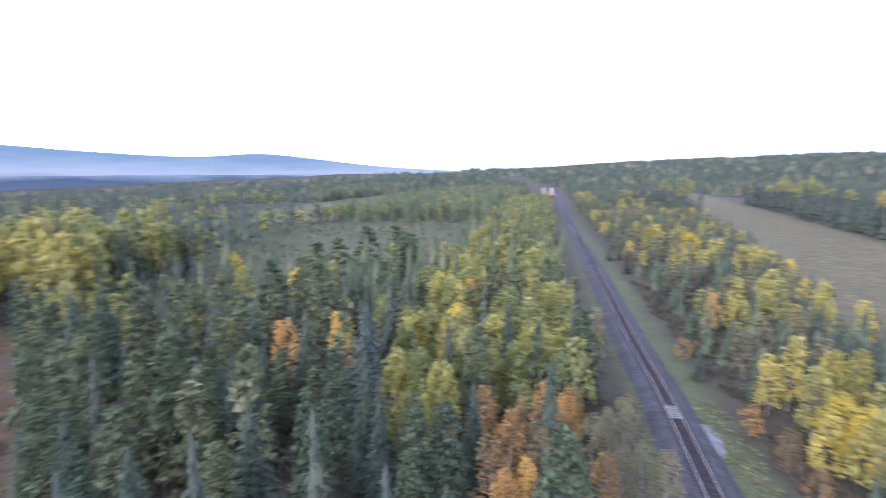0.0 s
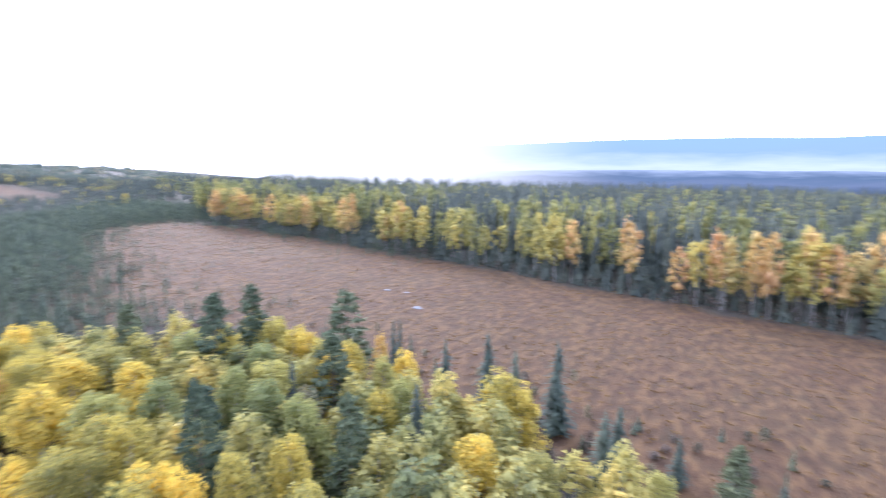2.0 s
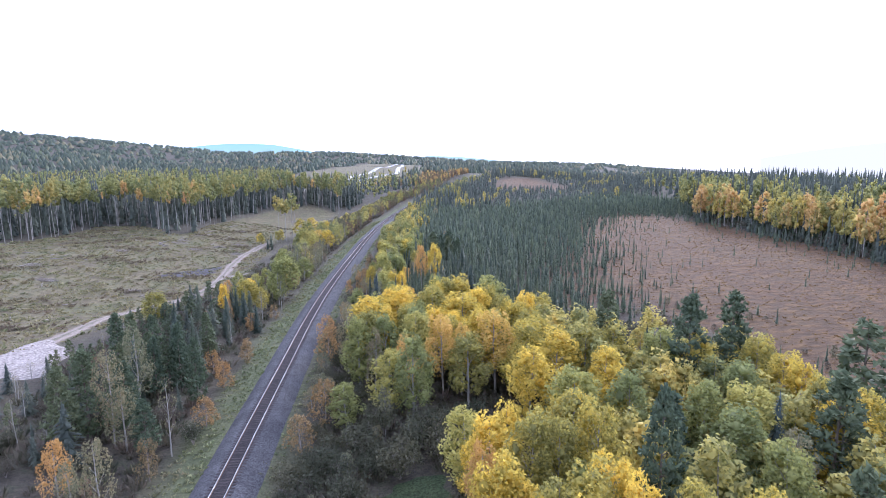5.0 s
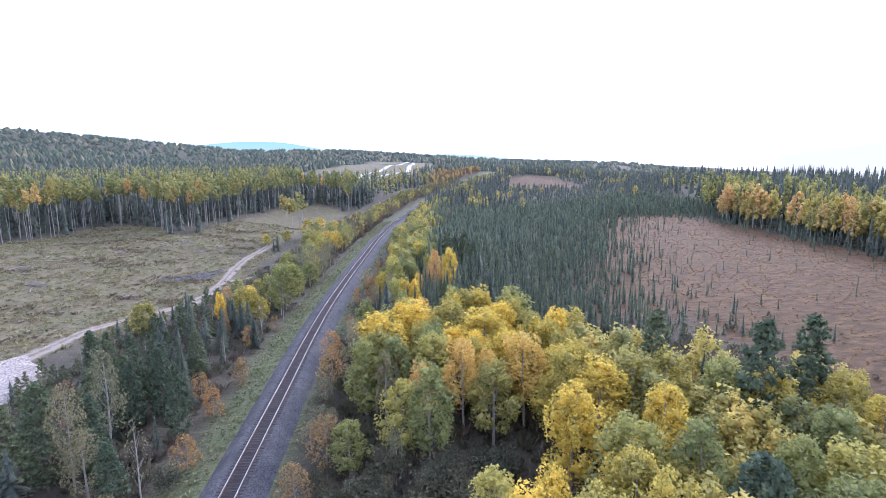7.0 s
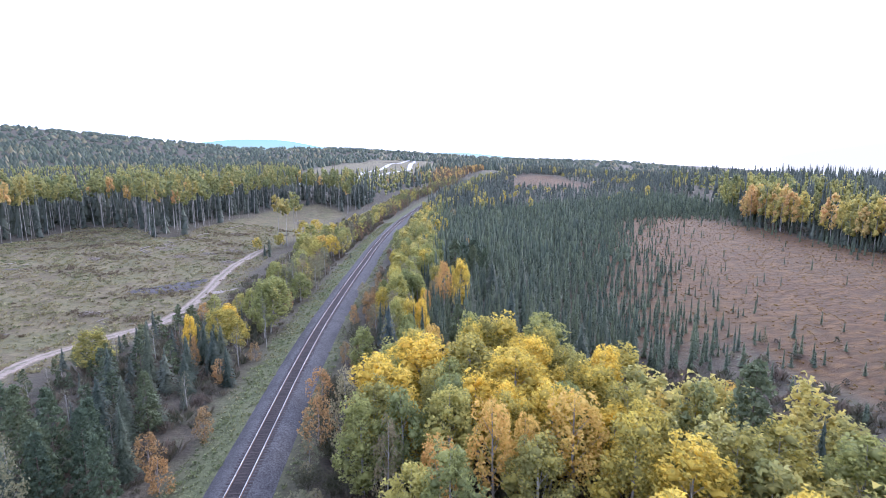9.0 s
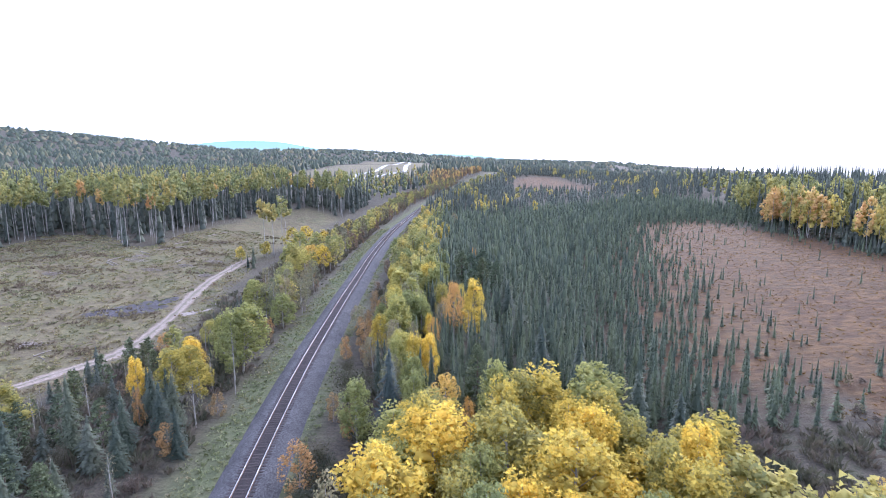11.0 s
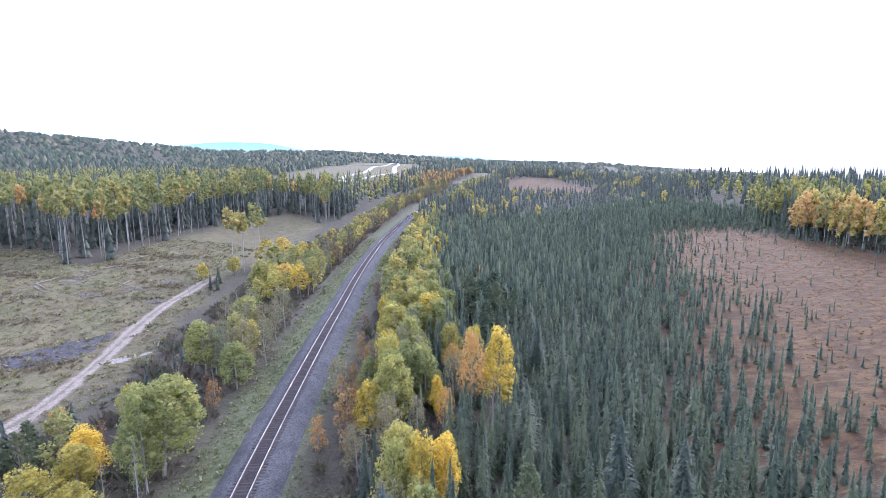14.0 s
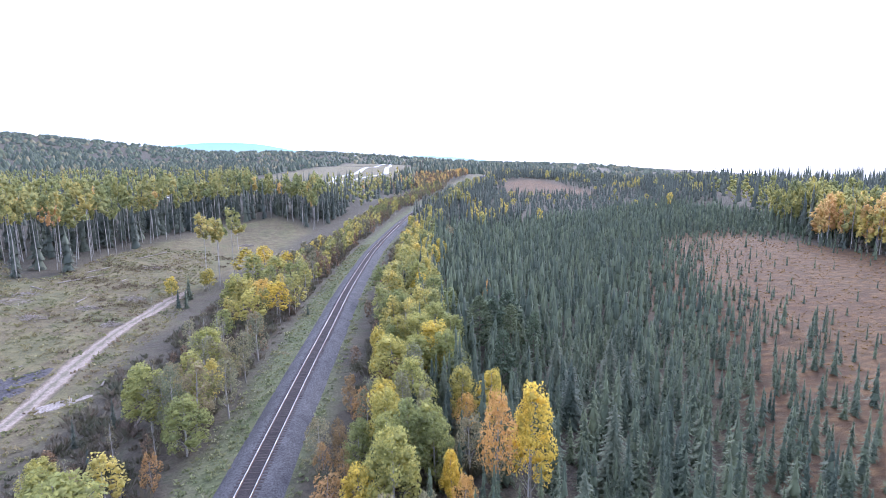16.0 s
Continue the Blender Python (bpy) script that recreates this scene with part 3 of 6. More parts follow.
    bump(nd, ln, b, sm.outputs[0], 0.9, 0.5)
    return tagged(new("ground", me), "brown autumn ground with bog, cleared field and grass verges", "ground", kind="structure")


build_ground()


def ribbon(name, ys, profile, mat, closed=False):
    """A strip along the track: profile of (offset, z)."""
    ys = np.asarray(ys)
    x = rail_x(ys)
    sl = (rail_x(ys + 1) - rail_x(ys - 1)) / 2
    nx_, ny_ = 1 / np.sqrt(1 + sl**2), -sl / np.sqrt(1 + sl**2)
    k = len(profile)
    zz = rail_z(ys)
    V = np.array([[(x[i] + nx_[i] * o, ys[i] + ny_[i] * o, z + zz[i]) for o, z in profile] for i in range(len(ys))]).reshape(-1, 3)
    F = []
    for i in range(len(ys) - 1):
        for j in range(k if closed else k - 1):
            a, b_ = i * k + j, i * k + (j + 1) % k
            F.append((a, b_, b_ + k, a + k))
    return raw_mesh(name, V, np.array(F), [mat])


def build_railway():
    ys = np.concatenate([np.arange(-800, -120, 8.0), np.arange(-120, 450, 2.0), np.arange(450, 800, 10.0)])
    bed = new("ballast_bed", ribbon("ballast_bed", ys, [(-3.6, -1.25), (-2.5, -0.5), (-1.75, -0.21), (1.8, -0.21), (2.5, -0.5), (3.7, -1.25)], M_BALLAST))
    tagged(bed, "grey crushed-stone ballast bed of the single track", "ballast", kind="structure")
    four = new("ballast_between_rails", ribbon("ballast_between_rails", ys, [(-0.66, -0.195), (-0.3, -0.185), (0.3, -0.185), (0.66, -0.195)], M_FOUL))
    tagged(four, "dark oil-stained ballast between the rails", "ballast", kind="structure")
    track = tagged(new("railway_track"), "single railway track with shiny steel rails on dark wooden sleepers", "railway track", kind="structure")
    h = 0.7525
    for sg in (-1, 1):
        c = sg * h
        prof = [(c - 0.07, -0.17), (c - 0.07, -0.155), (c - 0.012, -0.13), (c - 0.012, -0.045), (c - 0.037, -0.035), (c - 0.037, -0.004), (c - 0.028, 0.0), (c + 0.028, 0.0),
                (c + 0.037, -0.004), (c + 0.037, -0.035), (c + 0.012, -0.045), (c + 0.012, -0.13), (c + 0.07, -0.155), (c + 0.07, -0.17)]
        me = ribbon("rail", ys, prof, M_RAILSIDE, True)
        me.materials.append(M_RAIL)
        k = len(prof)
        me.polygons.foreach_set("material_index", np.array([1 if (i % k) in (5, 6, 7) else 0 for i in range(len(me.polygons))], np.int32))
        part("rail", me, track, "polished steel running rail")
    bm = bmesh.new()
    bmesh.ops.create_cube(bm, size=1.0, matrix=Matrix.Diagonal((2.6, 0.23, 0.16, 1)))
    sl_me = bpy.data.meshes.new("sleeper")
    bm.to_mesh(sl_me)
    bm.free()
    sl_me.materials.append(M_SLEEPER)
    rng = np.random.default_rng(5)
    # arc-length steps of 0.54 m
    far, y = [], -240.0
    while y < 430:
        x = float(rail_x(y))
        s = float((rail_x(y + 1) - rail_x(y - 1)) / 2)
        m = Matrix.Translation((x, y, float(rail_z(y)) - 0.262 + rng.normal(0, 0.008))) @ Matrix.Rotation(-math.atan(s) + rng.normal(0, 0.015), 4, "Z")
        if 50 < y < 205:
            ob = new("sleeper", sl_me)
            ob.parent = track
            ob.matrix_basis = m
        else:
            far.append(m)
        y += 0.54 / math.sqrt(1 + s * s)
    v0 = np.array([(sx * 1.3, sy * 0.115, sz * 0.08) for sz in (-1, 1) for sx, sy in ((-1, -1), (1, -1), (1, 1), (-1, 1))])
    f0 = np.array([(4, 5, 6), (4, 6, 7), (0, 1, 5), (0, 5, 4), (2, 3, 7), (2, 7, 6), (1, 2, 6), (1, 6, 5), (3, 0, 4), (3, 4, 7)])
    V = np.concatenate([v0 @ np.array(m.to_3x3()).T + np.array(m.translation) for m in far])
    F = (f0[None] + (np.arange(len(far)) * 8)[:, None, None]).reshape(-1, 3)
    tagged(part("sleepers", raw_mesh("sleepers", V, F, [M_SLEEPER]), track), kind="stuff")


build_railway()


def strip(name, pts, width, mat, lift=0.05, step=2.0, label="", category=""):
    """A road laid over the ground along a smooth line."""
    p = np.array(pts, float)
    d = np.concatenate([[0], np.cumsum(np.hypot(*np.diff(p, axis=0).T))])
    u = np.arange(0, d[-1], step)
    x, y = spline(np.stack([d, p[:, 0]], 1), u), spline(np.stack([d, p[:, 1]], 1), u)
    tx, ty = np.gradient(x), np.gradient(y)
    n = np.hypot(tx, ty)
    nx_, ny_ = ty / n, -tx / n
    cols = 9
    V = []
    for j in range(cols):
        o = (j / (cols - 1) - 0.5) * width * (1 + 0.18 * np.sin(u / 7.0) + 0.10 * np.sin(u / 2.3 + j)) * np.minimum(1, (u[-1] - u) / 14 + 0.15)
        X, Y = x + nx_ * o, y + ny_ * o
        Z = height(X, Y) + lift - (0.18 if j in (0, cols - 1) else 0) + (0.06 if j == cols // 2 else 0) - (0.05 if j in (2, 6) else 0)
        V.append(np.stack([X, Y, Z], 1))
    V = np.stack(V, 1).reshape(-1, 3)
    k = len(u)
    i = (np.arange(k - 1)[:, None] * cols + np.arange(cols - 1)[None]).ravel()
    F = np.stack([i, i + cols, i + cols + 1, i + 1], 1)
    me = raw_mesh(name, V, F, [mat], flat=False)
    me.attributes.new("across", "FLOAT", "POINT").data.foreach_set("value", np.tile(np.linspace(-1, 1, cols), k).astype(np.float32))
    return tagged(new(name, me), label, category, kind="structure")


strip("dirt_road", TRACK, 4.0, M_ROAD, 0.12, 1.5, "pale rutted dirt track along the cleared field", "dirt road")


for cw in CARRIAGEWAYS:
    strip("highway", cw, 10.5, M_HWY, 0.7, 12.0, "pale worn asphalt carriageway of a divided highway", "highway")

# ---------------------------------------------------------------- distance


def backdrop(name, label, radius, knots, low, mat, steps=260, rough=0.0, seed=1):
    """A far range as a ring segment: knots of (azimuth clockwise from +y, elevation of its top), degrees."""
    r = np.random.default_rng(seed)
    az = np.linspace(knots[0][0], knots[-1][0], steps)
    el = spline(knots, az) + rough * np.convolve(r.normal(size=steps + 8), np.ones(9) / 3, "valid")
    rows = 9
    V = []
    for j in range(rows):
        e = low + (el - low) * j / (rows - 1)
        V.append(np.stack([radius * np.sin(np.radians(az)), radius * np.cos(np.radians(az)), 31 + radius * np.tan(np.radians(e))], 1))
    V = np.concatenate(V)
    i = (np.arange(rows - 1)[:, None] * steps + np.arange(steps - 1)[None]).ravel()
    F = np.stack([i, i + 1, i + steps + 1, i + steps], 1)
    return tagged(new(name, raw_mesh(name, V, F, [mat], flat=False)), label, "backdrop", kind="structure")


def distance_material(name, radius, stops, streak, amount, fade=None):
    """A glowing plain distance: haze painted as colour by height, broken by level streaks; fade turns it pale toward
    the bright side of the sky.
    """
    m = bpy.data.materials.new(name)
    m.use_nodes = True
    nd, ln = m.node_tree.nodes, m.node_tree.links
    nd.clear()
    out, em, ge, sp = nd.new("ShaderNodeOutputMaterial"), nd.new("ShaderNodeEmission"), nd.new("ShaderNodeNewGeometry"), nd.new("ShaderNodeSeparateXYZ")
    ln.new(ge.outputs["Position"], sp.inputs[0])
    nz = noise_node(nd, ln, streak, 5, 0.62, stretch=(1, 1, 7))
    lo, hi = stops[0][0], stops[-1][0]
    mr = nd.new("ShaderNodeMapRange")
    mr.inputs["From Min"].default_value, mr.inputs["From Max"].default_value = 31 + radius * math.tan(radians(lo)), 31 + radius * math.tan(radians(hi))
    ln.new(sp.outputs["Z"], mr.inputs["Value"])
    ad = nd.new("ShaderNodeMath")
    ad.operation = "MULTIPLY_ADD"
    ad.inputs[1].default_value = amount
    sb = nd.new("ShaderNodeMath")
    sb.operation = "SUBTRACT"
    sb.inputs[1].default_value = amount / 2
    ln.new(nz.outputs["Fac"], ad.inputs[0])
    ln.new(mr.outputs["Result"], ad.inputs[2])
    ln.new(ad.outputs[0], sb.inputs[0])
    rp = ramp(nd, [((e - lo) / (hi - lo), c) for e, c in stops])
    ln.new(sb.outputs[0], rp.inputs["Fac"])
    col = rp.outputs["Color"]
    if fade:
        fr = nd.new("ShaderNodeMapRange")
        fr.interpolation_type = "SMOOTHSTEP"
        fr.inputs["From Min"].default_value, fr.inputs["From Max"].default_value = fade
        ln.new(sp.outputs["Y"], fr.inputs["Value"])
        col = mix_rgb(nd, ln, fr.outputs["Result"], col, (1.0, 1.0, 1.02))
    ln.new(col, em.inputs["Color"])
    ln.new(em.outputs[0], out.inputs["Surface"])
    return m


# aerial haze and valley mist are put into these emission colours
D_RIDGE = distance_material("ridge_haze_glow", 2700, [(-0.9, (0.46, 0.55, 0.72)), (-0.2, (0.58, 0.67, 0.80)), (0.45, (0.46, 0.57, 0.73)), (1.3, (0.31, 0.45, 0.63)), (2.8, (0.31, 0.47, 0.66))], 0.0022, 0.75, (300, 1500))
D_VALLEY = distance_material("valley_haze_glow", 2600, [(-3.4, (0.06, 0.085, 0.13)), (-2.2, (0.095, 0.135, 0.22)), (-1.6, (0.17, 0.22, 0.33)), (-1.1, (0.13, 0.19, 0.29)), (-0.4, (0.40, 0.48, 0.64))], 0.003, 0.6, (250, 1500))
D_CYAN = distance_material("mountain_haze_glow", 4600, [(-0.5, (0.75, 0.92, 0.98)), (2.3, (0.50, 0.85, 0.97))], 0.0012, 0.3)
backdrop("far_ridge", "glowing ridge beyond the misty valley, painted blue with haze", 2700, ((46, 0.3), (50, 0.9), (56, 1.5), (63, 1.9), (70, 2.22), (82, 2.6), (93, 2.6), (100, 2.45), (116, 2.78), (126, 2.62), (133, 2.5), (141, 2.03), (148, 1.55), (155, 1.28), (162, 1.58),
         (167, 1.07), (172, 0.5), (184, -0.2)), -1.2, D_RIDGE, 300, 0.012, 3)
backdrop("far_valley", "glowing valley floor, painted dark blue with haze and bands of mist", 2600, ((46, -0.7), (60, -0.5), (100, -0.42), (140, -0.5), (165, -0.6), (184, -1.5)), -3.6, D_VALLEY, 200, 0.03, 4)
backdrop("far_mountains", "glowing mountains on the horizon, painted pale cyan with haze", 4600, ((-16, 0.8), (-12, 1.6), (-9, 2.1), (-3, 2.25), (3, 1.34), (9, 0.75), (15, 0.95), (19.5, 0.6), (25, -0.1)), -0.6, D_CYAN, 160, 0.015, 5)

# ---------------------------------------------------------------- trees
RNG = np.random.default_rng(11)


def ground_z(x, y):
    return float(height(x, y))


PLANTED, FAR_FILL, FAR_KIND = [], {}, {}


def tree_kind(name, label, category, shapes, bark, leaf, group, tall, wide, plain=()):
    """Prototypes of one kind, tall and wide as modelled (plain: coarser ones for trees far from the flight line): returns a function that sets one at (x, y), so tall and so wide."""
    meshes = [(raw_mesh("trunk", *w, [bark]), raw_mesh("crown", *c, [leaf])) for w, c in list(shapes) + list(plain)]
    protos = {}

    def put(x, y, h, w, filler=False):
        off = near_line(((0, -20), (8, 40), (30, 150)), np.array([x]), np.array([y]))[0] if filler else 0
        if off > 22:
            key = (leaf.name, off < 31)
            FAR_FILL.setdefault(key, []).append((x, y, ground_z(x, y), h / tall, w / wide))
            FAR_KIND[key] = (list(plain) or list(shapes), bark)
            PLANTED.append((x, y))
            return None
        i = int(RNG.integers(0, len(shapes)))
        if plain and near_line(((0, -20), (8, 40), (30, 135)), np.array([x]), np.array([y]))[0] > 52:
            i = len(shapes) + int(RNG.integers(0, len(plain)))
        m = pose(x, y, ground_z(x, y), 0, 0, float(RNG.random() * 360)) @ Matrix.Diagonal((w / wide, w / wide, h / tall, 1))
        PLANTED.append((x, y))
        if i not in protos:
            root = tagged(new(name), label, category, group)
            part("trunk", meshes[i][0], root)
            part("crown", meshes[i][1], root)
            root.matrix_basis = m
            protos[i] = root
            return root
        ob = protos[i].copy()
        scene.collection.objects.link(ob)
        for ch in protos[i].children:
            c = ch.copy()
            scene.collection.objects.link(c)
            c.parent = ob
        ob.matrix_basis = m
        return ob
    return put


R1 = np.random.default_rng(21)
aspen = tree_kind("aspen_tree", "aspen with yellow autumn leaves and a pale trunk", "tree", [broadleaf(R1, 10, 2.6, 0.24, 38, 100, 0.11) for _ in range(6)], M_BARK, M_ASPEN, "aspens beside the track", 10, 5.2, [broadleaf(R1, 10, 2.6, 0.26, 24, 34, 0.19, limbs=False) for _ in range(4)])
aspen_g = tree_kind("aspen_tree", "aspen with yellow-green leaves and a pale trunk", "tree", [broadleaf(R1, 10, 2.6, 0.2, 38, 100, 0.11) for _ in range(5)], M_BARK, M_ASPEN_G, "aspens beside the track", 10, 5.2, [broadleaf(R1, 10, 2.6, 0.22, 24, 34, 0.19, limbs=False) for _ in range(4)])
aspen_o = tree_kind("aspen_tree", "aspen with thinning orange leaves and a pale trunk", "tree", [broadleaf(R1, 10, 2.4, 0.36, 30, 70, 0.11, solid=0.3) for _ in range(4)], M_BARK, M_ASPEN_O, "aspens beside the track", 10, 4.8, [broadleaf(R1, 10, 2.4, 0.32, 20, 34, 0.18, limbs=False) for _ in range(2)])
olive = tree_kind("poplar_tree", "thinning olive-brown poplar with pale bare limbs", "tree", [broadleaf(R1, 10, 2.2, 0.24, 28, 62, 0.105, solid=0) for _ in range(4)], M_BARK, M_OLIVE, "poplars beside the track", 10, 4.7, [broadleaf(R1, 10, 2.2, 0.22, 20, 28, 0.17, limbs=False, solid=0.35) for _ in range(3)])
rust = tree_kind("willow_tree", "small rusty-brown willow, its leaves thinning", "tree", [broadleaf(R1, 5, 1.6, 0.06, 24, 48, 0.085, solid=0.3) for _ in range(3)], M_TWIG, M_RUST, "willows beside the track", 5, 3.5, [broadleaf(R1, 5, 1.6, 0.06, 16, 22, 0.15, limbs=False) for _ in range(2)])
bush = tree_kind("willow_shrub", "dark low willow shrub with dull olive leaves", "shrub", [shrub(R1, 3.4, 14, 30, 0.10) for _ in range(3)], M_TWIG, M_BUSH, "shrubs beside the track", 3.4, 4.4)
bare = tree_kind("bare_birch", "leafless grey birch with a few dry leaves", "tree", [broadleaf(R1, 9, 1.7, 0.3, 26, 10, 0.09, solid=0) for _ in range(3)], M_BARK, M_OLIVE, "bare birches", 9, 3.6)
spruce = tree_kind("spruce_tree", "dark green spruce with drooping boughs", "tree", [spire(R1, 10, 1.75, 1500, 0.30, 0.05, 0.45, 9, 0.5) for _ in range(4)], M_BARK_D, M_SPRUCE, "spruces beside the track", 10, 3.4, [spire(R1, 10, 1.75, 420, 0.50, 0.05, 0.45, 7, 0.52) for _ in range(3)])
spruce_b = tree_kind("spruce_tree", "blue-green spruce with drooping boughs", "tree", [spire(R1, 10, 1.8, 2400, 0.26, 0.05, 0.45, 9, 0.5)], M_BARK_D, M_SPRUCE_B, "spruces beside the track", 10, 3.4)
pine = tree_kind("pine_tree", "green pine with tufted needles", "tree", [tufted_pine(R1, 10, 2.3, 74, 24, 0.19, 0.12) for _ in range(4)], M_BARK_D, M_PINE, "pines beside the track", 10, 4.4, [tufted_pine(R1, 10, 2.3, 28, 16, 0.34, 0.16) for _ in range(3)])
bog_spruce = tree_kind("bog_spruce", "small grey-green spruce at the edge of the bog", "tree", [spire(R1, 10, 1.7, 900, 0.33, 0.05, 0.45, 9, 0.45) for _ in range(4)], M_BARK_D, M_BOGSPRUCE, "small spruces edging the bog", 10, 3.4)

WIDTHS = {aspen: (0.42, 0.75), aspen_g: (0.42, 0.75), aspen_o: (0.34, 0.64), olive: (0.36, 0.64), rust: (0.5, 0.9), bush: (1.0, 1.5), bare: (0.25, 0.45), spruce: (0.16, 0.42), spruce_b: (0.3, 0.42), pine: (0.3, 0.6)}


def plant(kind, rows):
    """Set trees of (x, y, height, crown width); a crown too wide for one tree is a clump of several."""
    lo, hi = WIDTHS[kind]
    for x, y, h, w in rows:
        n = max(1, round(w / (hi * h)))
        for j in range(n):
            w = w * (1.3 if kind is spruce and n == 1 else 1.35 if kind in (aspen, aspen_g) and n == 1 else 1) * (1.35 if y < -20 and kind in (pine, spruce, spruce_b) else 1)
            wj = min(max(w / n * 1.15, lo * h), hi * h * 1.1)
            kind(x + (j - (n - 1) / 2) * w / n, y + (RNG.normal(0, 0.8) if n > 1 else 0), h * (1 - 0.12 * RNG.random() * (n > 1)), wj)


plant(spruce_b, ((9.1, -61.6, 18, 6.8),))  # back
plant(spruce_b, ((17.5, 108.6, 11, 3.9),))  # belt
plant(spruce_b, ((45.4, 40.8, 12.5, 2.6),))  # grove
plant(bare, ((34.4, 131.7, 8, 2.9),))  # belt
plant(bare, ((-12.3, 66.3, 10, 2.5), (-14, 221, 5, 0.9), (-3.7, 154, 5, 1.7), (-4.2, 143.7, 7, 2.3), (-5.2, 115.7, 7, 2.7), (-1.7, 124.3, 9, 1.9)))  # left
plant(aspen_g, ((3.2, -58.5, 13, 2.9), (0.2, -53.1, 13, 2.7), (-5.7, -128.8, 13, 7), (-0.1, -107, 13, 5.2), (-19.2, -207.6, 13, 8.9), (-29.9, -221.3, 13, 9.5), (-23, -132.1, 13, 7.1), (-20, -96, 12, 4.7), (-10.7, -88.2, 12, 5.8), (-12.2, -66.3, 13, 5.9), (4, -74.1, 13, 5.3), (50.3, 1.8, 6, 4.2), (3, -116.1, 13, 6.3), (-5.5, -109.2, 13, 6.5), (-12, -94.3, 12, 5.2), (-14, -81.8, 12, 5.4), (-14.4, -71.9, 11, 4.8), (-7, -74.3, 12, 4.1), (-1.8, -100.4, 13, 4.9), (5, -70.1, 13, 3.9), (-22.1, -100.6, 11, 4.4), (-13.7, -192.7, 13, 9.3), (-26, -200.1, 13, 9.7), (-27.1, -151.2, 12, 6.5)))  # back
plant(aspen_g, ((-9.7, -64.2, 11, 5), (-14.9, -65, 10, 4.3), (-6.4, -66.7, 11, 3.7), (5.4, -57.6, 13, 3.2)))  # back
plant(aspen_g, ((36.8, 214.9, 8, 8.1), (45.3, 200.4, 8, 7.3), (46.1, 192.5, 7, 5.1), (40.4, 172.3, 8, 4.1), (27.9, 160.4, 9, 5.3), (32.2, 162.2, 8, 4), (23.9, 143.8, 9, 2.9), (23, 134.2, 10, 3.8), (76.6, 338.4, 7, 10.9), (19.7, 105.5, 9, 2.2), (19.5, 117.4, 9, 2.5), (47.5, 238.3, 9, 9.7), (44.7, 210.6, 9, 7.9), (33.7, 185.8, 9, 6.2), (38.6, 176.1, 9, 5.7), (35.9, 160.7, 9, 3.9), (34.2, 170.1, 9, 5.3), (29.3, 151.5, 9, 4)))  # belt
plant(aspen, ((31, 96, 12.2, 5.4),))  # grove
plant(aspen_g, ((36.5, 95.2, 12.2, 7.6), (30.1, 50.5, 12.2, 5), (7.7, 67.6, 6, 3.2), (47.6, 60.2, 12.2, 5.5), (48.7, 48.4, 12.2, 4.7), (45, 43.8, 12.2, 5.5), (39.8, 39.9, 12.2, 5), (36.8, 38, 9.8, 1.8), (38.4, 33.1, 12.2, 4.3), (53.3, 33.4, 11, 3.2), (48.7, 28.5, 11, 3.3), (41.3, 45.6, 12.2, 4.3), (35.3, 48.5, 12.2, 4.4), (27.5, 99.9, 12, 2.5)))  # grove
plant(aspen_g, ((-1.4, 160.8, 9, 7.8), (2.6, 218.5, 7, 5.4), (3.5, 195.4, 6, 3.3), (-5.5, 142.1, 7, 3.1), (-1.5, 132.3, 11, 5.7), (-2.4, 129.7, 11, 3.4), (6.5, 244, 9, 6.6), (12.1, 236.2, 9, 6.6), (4.4, 218.5, 9, 5.5), (16.6, 227.7, 8, 6.1), (7.8, 201.4, 8, 5.2), (4.4, 171.3, 9, 4.6), (3.7, 152.8, 7, 3.7), (-8.7, 149.6, 5, 3.3)))  # left
plant(bush, ((13.8, 117.6, 4.5, 5.5),))  # belt
plant(bush, ((5.1, 55.8, 4, 4.2), (9, 60.3, 3.5, 5.3), (11.9, 55, 4, 5.5), (16.8, 56.4, 4, 5.2), (3, 54.7, 3.5, 4.6), (5.9, 50.3, 3.5, 4.4), (15.7, 59.8, 4, 5.4), (11.8, 64.6, 4, 4.3), (21.8, 60.9, 4, 5), (0.3, 55.4, 3, 4.1)))  # grove
plant(bush, ((-10.4, 68.5, 3, 3.4),))  # left
plant(olive, ((-27.2, -92.8, 8, 5.1), (-23.6, -80.1, 8, 5.3), (-20.4, -55.4, 8, 3.8), (-14.7, -48.8, 9, 3.3), (-18.1, -45.1, 8, 3.1), (-19.8, -43.5, 8, 3), (41.7, -39.4, 4, 3.2), (43.4, -33.5, 3, 3.1), (-11.4, -44.3, 9, 2.3), (-17.6, -52.6, 8, 2.7), (-16.2, -44.6, 8, 2.6)))  # back
plant(olive, ((26.9, 148.2, 9, 3.2), (28.8, 145.6, 8, 3.1), (33.1, 136.4, 7, 2.7), (24.6, 129.2, 7, 2.6), (17.4, 147.5, 5, 3.6), (78.4, 294.1, 8, 6.8), (17.7, 126.5, 6, 3.6), (32.3, 140.7, 7, 4.5)))  # belt
plant(olive, ((9.2, 82.9, 12.2, 3.5), (12.3, 75.5, 10, 3.2), (11.9, 64.3, 6.5, 2.2), (4.8, 74.4, 5, 3.4), (43.4, 37.2, 11, 4.3)))  # grove
